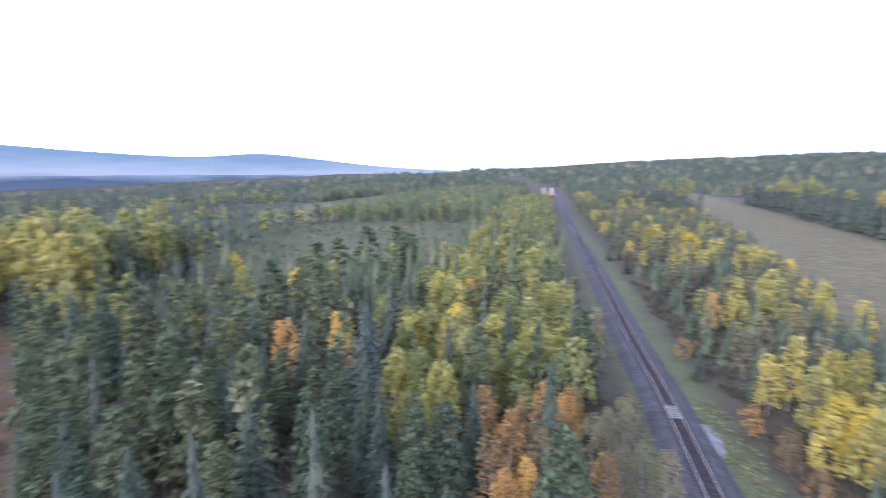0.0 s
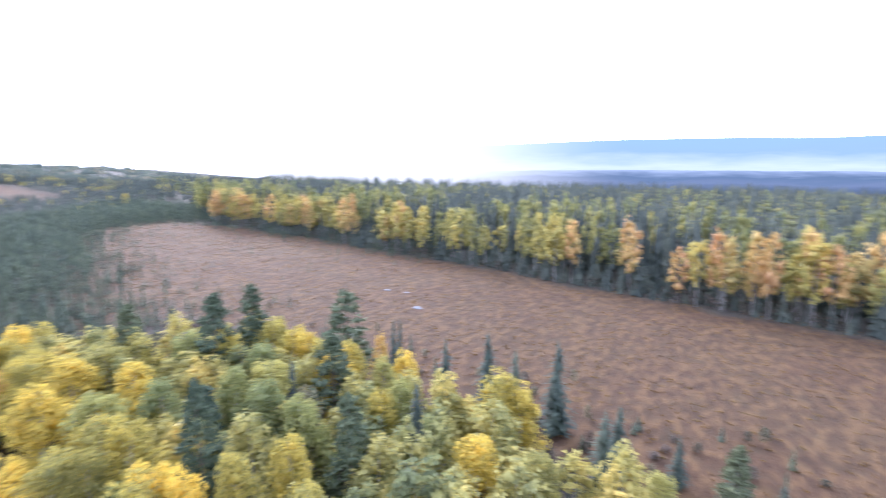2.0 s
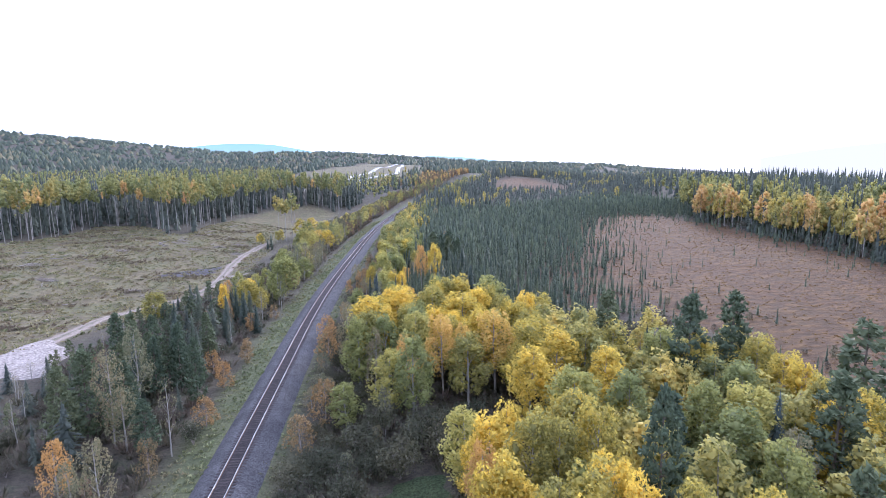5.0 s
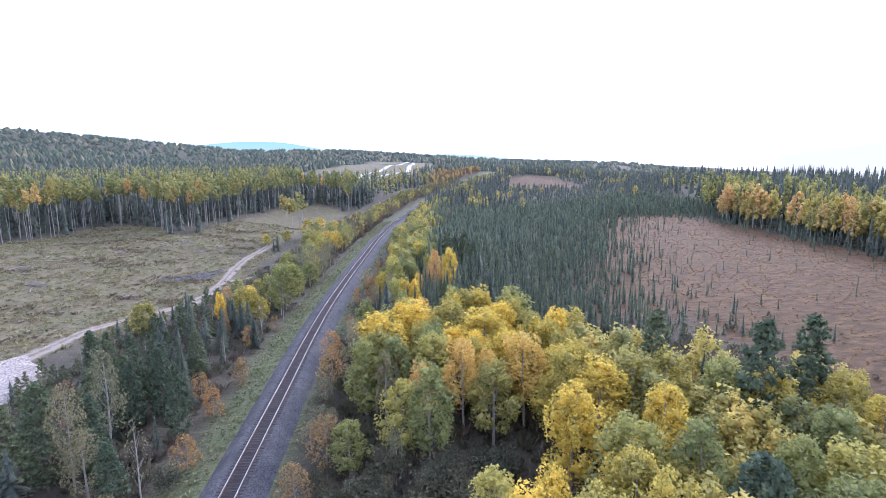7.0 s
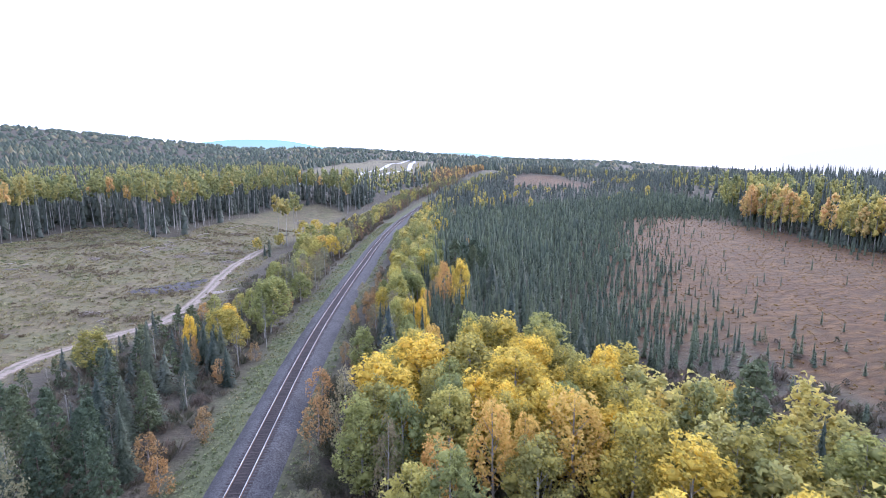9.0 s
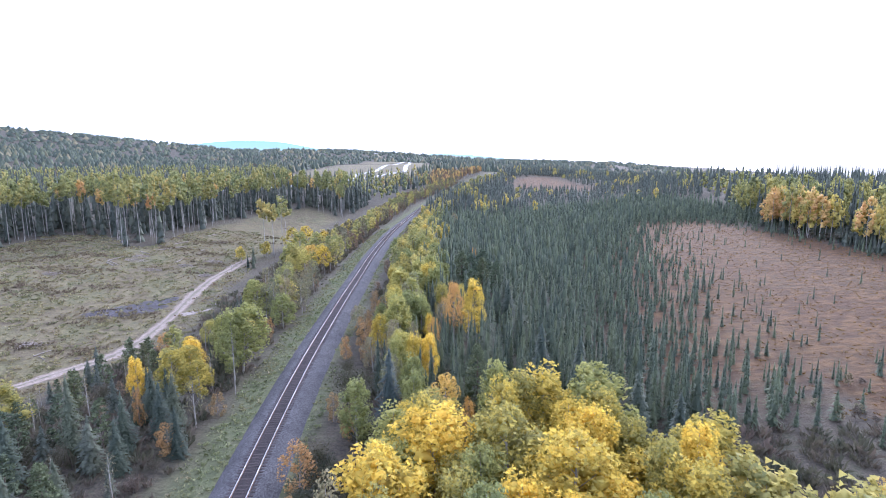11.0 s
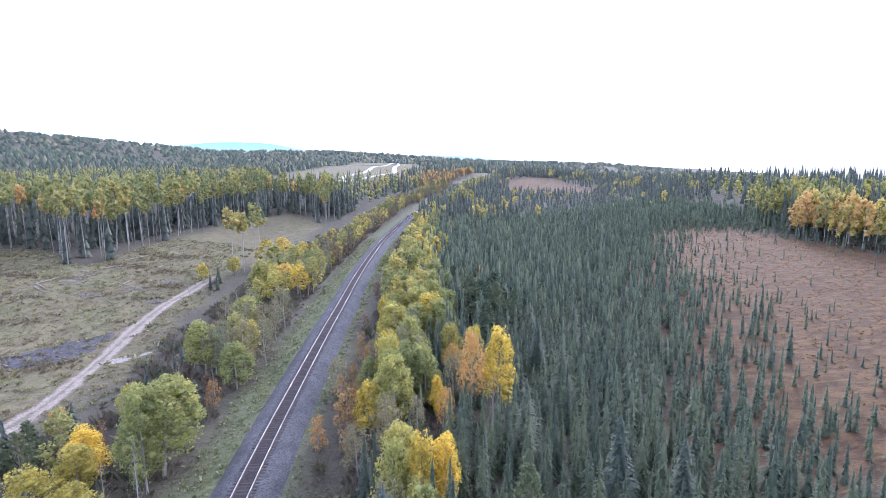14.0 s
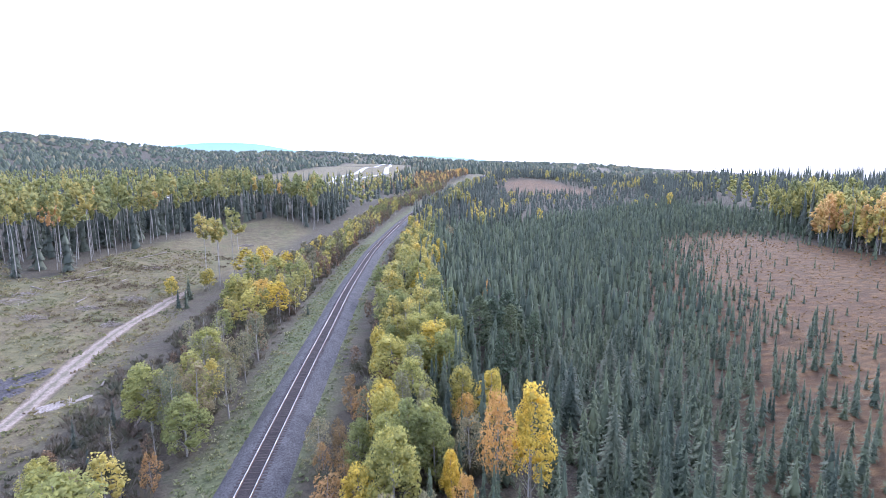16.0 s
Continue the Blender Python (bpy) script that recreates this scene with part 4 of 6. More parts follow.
plant(olive, ((-18.5, 68.3, 12, 3.7), (-17.9, 76.2, 12, 4.2), (-17.2, 53, 8, 2.7), (-15.7, 55.1, 9, 3.1), (-17, 67.3, 8, 3.8), (4, 168.3, 9, 5.9), (6.8, 169.2, 8, 3.9), (8.6, 171.7, 8, 3.3), (2.2, 155.5, 10, 3.1), (-2.2, 192.6, 6, 3.4), (0.2, 158.7, 8, 3.8), (3.2, 175.9, 8, 5), (-76.7, -142.8, 9, 7.7), (-60.4, -140.5, 7, 5.3), (7.3, 160.5, 8, 4.2), (3.9, 158.2, 9, 4.7), (1, 162.1, 8, 4), (10, 180.4, 8, 4.1), (-4.4, 144.9, 5, 2.9)))  # left
plant(aspen_o, ((15.3, -75.4, 14, 2.8), (22.4, -71.6, 14, 3.2), (-5.3, -105, 12, 3.7), (-13.4, -116.2, 11, 3.5), (-11.5, -54.9, 10, 3.4), (-13, -52.3, 10, 2.7), (-4.8, -39.4, 9, 2), (-7, -40.6, 9, 2.1), (43.4, -36.7, 4, 2.6)))  # back
plant(aspen_o, ((34, 147.6, 6, 2.6), (32.7, 134.7, 12, 2.3), (28.1, 130.6, 7, 2.1), (57.3, 199.4, 7, 2.5)))  # belt
plant(aspen_o, ((15.9, 71.3, 9.8, 3.9), (21.3, 71.7, 12.2, 4.8), (24, 71.8, 11, 3.7), (29.1, 71.7, 12.2, 6.6), (16.5, 41.6, 11, 2.9), (64, 41, 9.8, 2.9), (50.1, 76.8, 9.8, 2.7), (55.9, 68.5, 6, 2.7), (22.8, 104.4, 9, 4), (25.8, 103.9, 6, 1.3)))  # grove
plant(aspen_o, ((-19.3, 55.9, 8, 2.8), (10, 210.9, 8, 6.8), (-15.4, 145, 5, 2.5), (-49.3, -93.6, 10, 3.3)))  # left
plant(pine, ((2.3, -42.2, 13, 2.9), (11.5, -42.5, 15, 3.1), (25.7, -52.9, 14, 4.7), (41.2, -80.4, 17, 4.4), (28.6, -43.3, 14, 3.4), (28, -37.3, 13, 3), (37.4, -45.8, 14, 3.6), (45.2, -64.7, 16, 3.6), (42.6, -56.1, 16, 3.1), (48.5, -58.7, 15, 3.3), (33.4, -55.1, 15, 3.4), (32, -132.2, 16, 6.4), (28.9, -145.5, 16, 7.1), (24.4, -169, 16, 7.3), (15.5, -172.1, 16, 7.4), (10.3, -154.3, 16, 6.6), (35, -105.9, 16, 5.2), (29.6, -76.2, 16, 4.2), (19.6, -83.9, 16, 4.6), (30.6, -68.8, 15, 3.8), (36.6, -68.5, 15, 3.8), (50.9, -4.3, 10, 3.9), (11.4, -52.9, 15, 3.2), (31.4, -57.1, 15, 3.8)))  # back
plant(pine, ((48.7, 175.9, 9, 4.9), (50.6, 171.8, 9, 4.3), (44, 159.6, 9, 4), (52.3, 166.8, 9, 3.6), (28.7, 109.6, 10, 3.4), (46, 174.3, 10, 5.7), (52.7, 177.8, 10, 6.1)))  # belt
plant(pine, ((44.9, 68.5, 15.2, 5.6), (48.8, 56.7, 17.6, 6.2), (56.8, 58.3, 16.8, 6.0), (48.5, 37.5, 15.2, 6.4)))  # grove
plant(pine, ((29.2, 36.4, 16.2, 3.8), (37.4, 27.1, 13.8, 4.6), (64.8, 47.2, 15, 7.8), (36, 44, 12, 5.4)))  # grove
plant(pine, ((-21.2, 69.4, 11, 4.4), (-22.6, 66.5, 10, 3.6), (-23.9, 90.1, 9, 3.3), (-17.7, 82.4, 9, 3.5), (-15.1, 86.9, 9, 3.3), (-14.8, 66.6, 7, 3.1), (-18, 71.8, 9, 4), (-21, 86.7, 10, 3.1), (-18.2, 86.4, 10, 3.2), (-14.3, 83.1, 10, 3), (-12.5, 95.4, 8, 2.9), (-16.8, 80.5, 9, 2.8), (-11.4, 78.5, 10, 2.8)))  # left
plant(rust, ((-4.6, -54, 10, 3.3), (-6.6, -48, 10, 3), (-8.3, -50.3, 10, 2.6), (-8.8, -43.7, 10, 2.2), (-14, -41.8, 9, 2.6), (-4.2, -42.7, 10, 2.4), (-14.5, -54.6, 9, 2.5)))  # back
plant(rust, ((22.2, 158.1, 5, 3.6), (23.1, 154.2, 5, 3.5), (19.7, 147.1, 4, 3), (17.5, 135.3, 6, 4.8), (14.1, 132.7, 4, 3.1), (27.7, 159.9, 6, 4.6), (27, 146, 6, 3.7)))  # belt
plant(rust, ((6.4, 88.2, 7, 4.6), (7, 99.5, 5, 6.2), (5, 69.6, 6, 5), (2, 62.8, 5, 3.9)))  # grove
plant(rust, ((-13.5, 61.8, 5, 2.9), (-8.9, 84.6, 4, 3.3), (-6.5, 94.6, 4, 3.8), (-9.6, 72.4, 4, 3.6), (-10.9, 89, 4, 3.5), (-6.8, 109.3, 4, 3.2), (1.4, 147.3, 4, 2.2), (9.1, 190, 6, 3.9), (-3.2, 118.5, 3, 2.9), (-11.5, 116.5, 5, 1.6), (-35.4, -45.4, 5, 3.1), (-41.1, -86.9, 4, 4.8), (-37.6, -60.8, 4, 4.1), (-37.2, -52.9, 5, 3.6)))  # left
plant(spruce, ((16.8, -43.2, 15, 2.9), (22.2, -53.4, 16, 2.7), (23, -35.9, 14, 2.5), (8.4, -82, 16, 4), (6.5, -92.6, 16, 4.5), (18.3, -68.1, 16, 3.4), (59.9, -33.1, 5, 1.2), (59.4, -30.7, 5, 1.2), (52.5, -21.9, 5, 1.2), (73.2, -24.2, 4, 1), (59, -5.3, 6, 3.6), (53.5, -8.3, 6, 2.8), (58.5, 0.4, 6, 1.7), (5.8, -45.4, 15, 2)))  # back
plant(spruce, ((28.6, 150.1, 6, 1.7), (32.6, 149.5, 6, 1.7), (39.2, 113.5, 11, 3.2), (35.4, 124.5, 10, 2.9), (43.2, 110.2, 10, 3.1), (44.9, 134.4, 10, 3.4), (50.5, 156, 9, 3.1), (47.9, 147.7, 9, 2.8), (58.2, 154.8, 9, 3.2), (55.3, 146.8, 9, 2.8)))  # belt
plant(spruce, ((63.8, 38.4, 12.5, 2.5), (48.8, 64.9, 11.2, 2.1), (58, 71.7, 8.8, 0.8), (62.2, 72.9, 6, 0.7), (59.5, 75, 4, 1.3), (45.4, 100.5, 9, 3.1), (46.4, 94.6, 9, 2.8), (59.3, 28, 12.5, 3.4), (63.9, 24, 12.5, 3.3), (62.4, 19.7, 11.2, 2.8), (64.1, 14.8, 12.5, 3.5), (47.2, 6.5, 12.5, 4.5), (45.5, 24.7, 12.5, 2.8), (67.9, 39.8, 11.2, 2.2), (58.3, 6.5, 8, 3.1)))  # grove
plant(spruce, ((18.9, 204.4, 2.2, 1.1), (-19.1, 104.3, 7, 2.5), (-16.1, 110.3, 9, 2.1), (-16.8, 94, 8, 2.7), (-14.4, 94.1, 8, 2.3), (-11.3, 110.5, 7, 2.4), (-10.3, 117.9, 7, 2.5), (-8.4, 113.5, 7, 2.5), (-7.5, 115.9, 7, 2.5), (-10.8, 106.4, 6, 2.3), (-12.5, 97.6, 7, 2.4), (-5.9, 109.3, 6, 2.4), (-19, 79.7, 9, 2.2), (-12.6, 87.4, 8, 1.9), (-8.7, 235.5, 6, 2.4), (-8.9, 226.2, 5, 3.3), (-11.9, 122.1, 6, 1.7), (-9.4, 121.1, 6, 1.7), (-12.2, 117.8, 5, 2.1), (-62.1, -104.1, 8, 3.4), (-51, -76.3, 9, 2.9), (-48.5, -67.5, 8, 2.6), (-43.6, -69.9, 8, 2.7), (-57.8, -163.9, 8, 4.4)))  # left
plant(spruce, ((-62.2, -188.5, 8, 5.1), (-51.9, -123.2, 7, 4), (-61.5, -124, 8, 4), (-48.8, -85.6, 7, 2.8), (-39.6, -78.1, 6, 2.6)))  # left
plant(aspen, ((32.3, -117, 13, 4.1), (55.3, -136.5, 13, 4.7), (-2.5, -85.9, 11, 4), (36.3, -19, 9, 3.8), (4.3, -72.8, 13, 3.6), (-1.4, -78.4, 13, 3.4)))  # back
plant(aspen, ((43.9, 207.5, 7, 3.9), (35.1, 165, 9, 5), (26.9, 164.6, 9, 2.4), (34.6, 150.3, 8, 2.7), (36.4, 135.2, 12, 2.5), (28.7, 135.7, 6, 1.2), (61.3, 257.9, 8, 9.3), (22.3, 117.4, 9, 2.5), (24.1, 117, 9, 2.3), (37.6, 148.8, 8, 2.6), (56.6, 241.1, 8, 6.7)))  # belt
plant(aspen, ((13.4, 85.5, 12.2, 7.3), (18.6, 90.6, 12.2, 6.9), (18.4, 82.7, 11, 3.6), (24.6, 88.6, 12.2, 6.9), (28.1, 83.6, 12.2, 6.6), (28.9, 96.4, 12.2, 4.3), (41.5, 85.4, 11, 6.6), (31.3, 66.8, 12.2, 4.7), (33.6, 62.7, 12.2, 5.3), (38.2, 63, 12.2, 5.4), (42.8, 63.2, 12.2, 5.6), (27.5, 56.7, 12.2, 4.7), (36.5, 54.8, 12.2, 4.8), (20.9, 47.1, 11, 2.2), (21.2, 41.9, 12.2, 4), (22.9, 41, 12.2, 2.5), (26.5, 40.3, 13.4, 4), (11.9, 32.4, 12.2, 1.9), (19.2, 30.3, 12.2, 2.3), (50.2, 55.9, 12.2, 4.5), (56.2, 54.2, 12.2, 4.5), (54.8, 49.2, 12.2, 4.2), (54.5, 46.3, 12.2, 3.3)))  # grove
plant(aspen, ((53.1, 43, 12.2, 3.2), (24.2, 31.3, 12.2, 2.9), (27.4, 30.8, 12.2, 2.9), (31.6, 28.6, 12.2, 3.3), (51.3, 38.9, 12.2, 5.3), (54.2, 38.9, 12.2, 3), (56.3, 32, 11, 3.2), (45.4, 29, 11, 2.8), (17.5, 100.4, 8, 2.7), (22.1, 98.8, 8, 2.6), (30.8, 102.4, 7, 2), (33.1, 99.2, 8, 2.8), (35.9, 99, 8, 2.4), (38.1, 97.7, 8, 2.4), (40.6, 16.5, 11, 4.4), (51.7, 18.2, 12.2, 5.4), (33.4, 48.9, 9, 5.1), (40.7, 11, 11, 3.7), (51.7, 15.7, 11, 4.1)))  # grove
plant(aspen, ((-24.6, 114.9, 7, 4), (-8.7, 130.8, 6, 4.8), (-5.8, 123, 6, 3.7), (-8.7, 134.1, 6, 3.5), (3.2, 259.5, 9, 8.8), (8.7, 259.6, 9, 8.8), (14.9, 252.8, 8, 7.3), (-6.6, 246.2, 5, 2.9), (-12.6, 235.6, 5, 2.4), (-9, 122.4, 8, 3.2), (-13.1, 122.9, 7, 1.5), (-13.3, 239.8, 5, 2.6), (-5.1, 244.1, 6, 2.9), (-75.9, -192.9, 10, 10.4), (-82.1, -174.9, 10, 10.4), (-46.6, -60.2, 10, 2.3), (-48.7, -59, 10, 2.2), (-42.6, -53, 8, 3.6), (-42.4, -48.8, 8, 3.3), (12.8, 204.8, 8, 5.7)))  # left


S_MID = [spire(R1, 10, 1.75, 72, 0.85, 0.05, 0.45, 5, 0.6) for _ in range(5)]
S_TALL = [spire(R1, 10, 1.7, 300, 0.52, 0.05, 0.45, 7, 0.52) for _ in range(5)]
P_TALL = [tufted_pine(R1, 10, 2.0, 26, 9, 0.42, 0.2) for _ in range(5)]
S_THIN = [spire(R1, 10, 1.45, 42, 0.85, 0.05, 0.45, 3) for _ in range(6)]
S_FINE = [spire(R1, 10, 1.55, 230, 0.45, 0.05, 0.45, 6, 0.5) for _ in range(6)]
S_LOW = [spire(R1, 10, 1.8, 12, 1.1, 0.25, 0.45, 3) for _ in range(8)]
A_MID = [broadleaf(R1, 10, 2.3, 0.3, 14, 11, 0.36, limbs=False, solid=0.85) for _ in range(6)]
A_FINE = [broadleaf(R1, 10, 2.4, 0.16, 22, 24, 0.23, limbs=False, solid=0.66) for _ in range(4)]
A_TALL = [broadleaf(R1, 10, 1.3, 0.66, 10, 20, 0.2, limbs=False, solid=0.85, stem=0.55, taper=0.35) for _ in range(6)]
A_LOW = [broadleaf(R1, 10, 2.2, 0.35, 6, 3, 0.55, limbs=False, solid=1.15) for _ in range(4)]


def clear_of_planted(x, y, gap):
    P = np.array(PLANTED)
    ok = np.ones(len(x), bool)
    for i in range(0, len(x), 4000):
        d = np.hypot(x[i:i + 4000, None] - P[None, :, 0], y[i:i + 4000, None] - P[None, :, 1])
        ok[i:i + 4000] = d.min(1) > gap
    return ok


def with_z(x, y, hs, ws):
    return np.stack([x, y, height(x, y), hs, ws], 1)


def stand(x, y, shapes, bark, leaf, hs, ws, seed, vary=0.5):
    """Layers of one kind of tree for a joined wood; bark None: crowns alone."""
    r = np.random.default_rng(seed)
    h = hs * (1 - vary / 2 + vary * r.random(len(x)))
    P = with_z(x, y, h, ws * (0.8 + 0.4 * r.random(len(x))))
    st = r.bit_generator.state
    out = [(*tiled(shapes, P, r, 1), leaf)]
    if bark:
        r.bit_generator.state = st
        out.append((*tiled(shapes, P, r, 0), bark))
    return out


def wooded(x, y, pad=2.0):
    """True where trees may stand: off the track, the roads, the bog and the open fields."""
    s = np.abs(side_of_rail(x, y))
    ok = (s > np.where(y > 560, 15, 9)) & (near_line(TRACK, x, y) > 4)
    ok &= ~((y < -500) & (side_of_rail(x, y) > -14) & (side_of_rail(x, y) < 42))          # the open yard down the line
    for poly in (BOG, FIELD, PASTURE, RED_PATCH, REGROWTH):
        ok &= inside(poly, x, y) < pad
    for cw in CARRIAGEWAYS:
        ok &= near_line(cw, x, y) > 22
    return ok


def pick(x, y, share, scale, seed):
    """Clustered choice of a share of the places."""
    r = np.random.default_rng(seed)
    v = 0.5 + 0.28 * bumps(x + 31 * seed, y - 17 * seed, scale) + r.normal(0, 0.16, len(x))
    return v > np.quantile(v, 1 - share)


# the small dense spruces between the track and the bog
def closeness(x, y):
    return smooth(26, -40, inside(BOG, x, y) + bumps(x, y, 11.0) * 6)


def patch(x, y):
    s = side_of_rail(x, y)
    return (s > 17) & (y > 106 - 0.12 * x) & (x < 250) & (RNG.random(len(x)) < closeness(x, y) ** 1.3 * 0.97 + 0.012) & (y < 300 + 0.3 * x)


px, py = scatter(RNG, 15, 250, 85, 370, 2.15, patch)
ok = clear_of_planted(px, py, 2.0)
px, py = px[ok], py[ok]
front = (py < 158) & (side_of_rail(px, py) < 52) & (np.arange(len(px)) % 10 < 8)
for x_, y_, c_ in zip(px[front][:150], py[front][:150], closeness(px, py)[front][:150]):
    h_ = (3.8 + 3.8 * c_) * (0.75 + 0.5 * RNG.random())
    bog_spruce(x_, y_, h_, h_ * 0.25)
keep_ = np.ones(len(px), bool)
keep_[np.nonzero(front)[0][:150]] = False
px, py = px[keep_], py[keep_]
cl = closeness(px, py)
tier = cl + RNG.normal(0, 0.22, len(px))
lay = []
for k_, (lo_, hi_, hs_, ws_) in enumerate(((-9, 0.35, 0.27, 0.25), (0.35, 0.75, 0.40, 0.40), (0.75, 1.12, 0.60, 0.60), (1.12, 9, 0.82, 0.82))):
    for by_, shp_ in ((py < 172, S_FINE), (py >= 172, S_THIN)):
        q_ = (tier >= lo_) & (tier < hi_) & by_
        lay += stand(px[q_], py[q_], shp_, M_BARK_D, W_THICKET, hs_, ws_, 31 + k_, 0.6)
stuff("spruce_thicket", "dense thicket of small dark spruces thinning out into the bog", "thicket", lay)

# woods beyond the bog
def beyond_bog(x, y):
    d = inside(BOG, x, y)
    return wooded(x, y, -1) & (side_of_rail(x, y) > 60) & ~((y > 70) & (x < 0.62 * y + 60)) & ~((x < 95) & (y > -110))


fx, fy = scatter(RNG, 80, 330, -260, 520, 3.9, lambda x, y: beyond_bog(x, y) & (inside(BOG, x, y) > -62))
edge = inside(BOG, fx, fy) > -13
col = edge & pick(fx, fy, 0.46, 11.0, 5)
org = col & ((((fy > -110) & (fy < -12)) | ((fy > 200) & (fy < 320))) & pick(fx, fy, 0.5, 9.0, 16) | pick(fx, fy, 0.2, 30.0, 6))
asp = ~edge & np.where(fy < -70, pick(fx, fy, 0.55, 22.0, 7), pick(fx, fy, 0.25, 22.0, 7))
sp = ~(col | asp)
stuff("woods_beyond_bog", "yellow and orange aspens and dark spruces edging the bog", "woods",
      stand(fx[org], fy[org], A_MID, M_BARK, W_ORANGE, 1.7, 1.4, 41) + stand(fx[col & ~org], fy[col & ~org], A_MID, M_BARK, W_ASPEN, 1.75, 1.4, 42) + stand(fx[asp], fy[asp], A_MID, M_BARK, W_GREEN, 1.9, 1.4, 43)
      + stand(fx[sp & edge], fy[sp & edge], S_MID, M_BARK_D, W_SPRUCE, 0.85, 0.9, 44, 0.9) + stand(fx[sp & ~edge], fy[sp & ~edge], S_MID, M_BARK_D, W_SPRUCE, 1.8, 1.3, 45, 0.7))
gx, gy = scatter(RNG, 80, 240, -170, 330, 2.3, lambda x, y: beyond_bog(x, y) & (inside(BOG, x, y) > -6.5))
sm = pick(gx, gy, 0.5, 9.0, 38)
stuff("bog_margin_brush", "dull willow brush and young spruces under the edge of the woods", "brush",
      stand(gx[sm], gy[sm], A_LOW, M_TWIG, W_BRUSH, 0.3, 0.55, 87, 0.9) + stand(gx[~sm], gy[~sm], S_THIN, None, W_SPRUCE, 0.42, 0.6, 88, 0.9))
fx, fy = scatter(RNG, 80, 680, -520, 760, 8.6, lambda x, y: beyond_bog(x, y) & (inside(BOG, x, y) <= -62) & (x + 0.12 * y < 640))
asp = np.where(fy < -40, pick(fx, fy, 0.42, 30.0, 8), pick(fx, fy, 0.27, 34.0, 8))
stuff("woods_toward_valley", "mixed woods stretching toward the valley", "woods",
      stand(fx[asp], fy[asp], A_LOW, None, W_GREEN, 1.35, 1.5, 46) + stand(fx[~asp], fy[~asp], S_LOW, None, W_SPRUCE, 1.8, 1.3, 47, 0.45))
# dark spruces beyond the thicket, right of the track far ahead
fx, fy = scatter(RNG, 60, 420, 270, 760, 5.6, lambda x, y: wooded(x, y, 0) & (side_of_rail(x, y) > 12) & ((y > 70) & (x < 0.62 * y + 60)) & (y > 290 + 0.28 * x))
asp = pick(fx, fy, 0.07, 15.0, 9)
low_ = np.where((fy > 330) & (fx > 0.36 * fy + 5) & (fx < 0.62 * fy + 10) & (fy < 600), 0.55, 1.0)       # young growth below the clearing
stuff("woods_ahead", "dark spruce woods with a few yellow aspens beside the curving track", "woods",
      stand(fx[asp], fy[asp], A_MID, M_BARK, W_ASPEN, low_[asp], 1.0, 48) + stand(fx[~asp], fy[~asp], S_LOW, M_BARK_D, W_SPRUCE, 1.1 * low_[~asp], 0.9, 49, 0.8))

# woods beyond the cleared field
fx, fy = scatter(RNG, -300, 70, -440, 640, 4.6, lambda x, y: wooded(x, y, -1) & (inside(FIELD, x, y) > -48) & (side_of_rail(x, y) < -38) & ((x < -150) | (y > 235)))
edge = inside(FIELD, fx, fy) > -12
asp = np.where(edge, pick(fx, fy, 0.66, 8.0, 10), pick(fx, fy, 0.3, 12.0, 10)) & ((fy > -70) | (np.arange(len(fx)) % 6 == 0))
org = asp & pick(fx, fy, 0.10, 9.0, 11)
asp &= ~org
stuff("woods_beyond_field", "wall of tall pale-stemmed aspens and dark spruces edging the cleared field", "woods",
      stand(fx[org], fy[org], A_TALL, M_BARK, W_ORANGE, 1.95, 1.9, 51, 0.3) + stand(fx[asp], fy[asp], A_TALL, M_BARK, W_TALL, 2.1, 2.1, 52, 0.45) + stand(fx[~asp & ~org], fy[~asp & ~org], S_MID, M_BARK_D, W_SPRUCE, 1.55, 1.3, 53, 0.8))
fx, fy = scatter(RNG, -760, 140, -560, 1000, 9.8, lambda x, y: wooded(x, y, -4) & (inside(FIELD, x, y) <= -48) & (side_of_rail(x, y) < -26))
asp = pick(fx, fy, 0.42, 16.0, 12) & (fy > -90)
stuff("woods_up_the_hill", "mixed woods rising up the hillside", "woods",
      stand(fx[asp], fy[asp], A_LOW, None, W_TALL, 1.6, 1.25, 54, 0.6) + stand(fx[~asp], fy[~asp], S_LOW, None, W_SPRUCE, 1.55, 1.3, 55, 0.7))

# the tall mixed stand behind the start
fx, fy = scatter(RNG, -170, 140, -760, -14, 5.8, lambda x, y: wooded(x, y, -2) & (side_of_rail(x, y) > 11) & (y < -22 - 0.5 * np.maximum(0, 12 - x)) & (x < 140) & (y < -39 - (x - 38) * 1.26) & ~thinned(x, y))
ok = clear_of_planted(fx, fy, 2.6)
fx, fy = fx[ok], fy[ok]
asp = pick(fx, fy, 0.10, 12.0, 13) | ((side_of_rail(fx, fy) < 42) & (fy < -60) & pick(fx, fy, 0.42, 10.0, 23))
sgl = (fy > -95) & ~asp & (np.arange(len(fx)) % 8 < 5)
for x_, y_ in zip(fx[sgl][:105], fy[sgl][:105]):
    k = (spruce, pine, spruce)[int(RNG.integers(0, 3))]
    h_ = 13.5 * (0.7 + 0.5 * RNG.random())
    k(x_, y_, h_, h_ * (0.34 if k is spruce else 0.4))
rest = ~asp
rest[np.nonzero(sgl)[0][:105]] = False
nr = fy > -110
half = pick(fx, fy, 0.5, 7.0, 33)
asp_far, asp = asp & ~nr, asp & nr
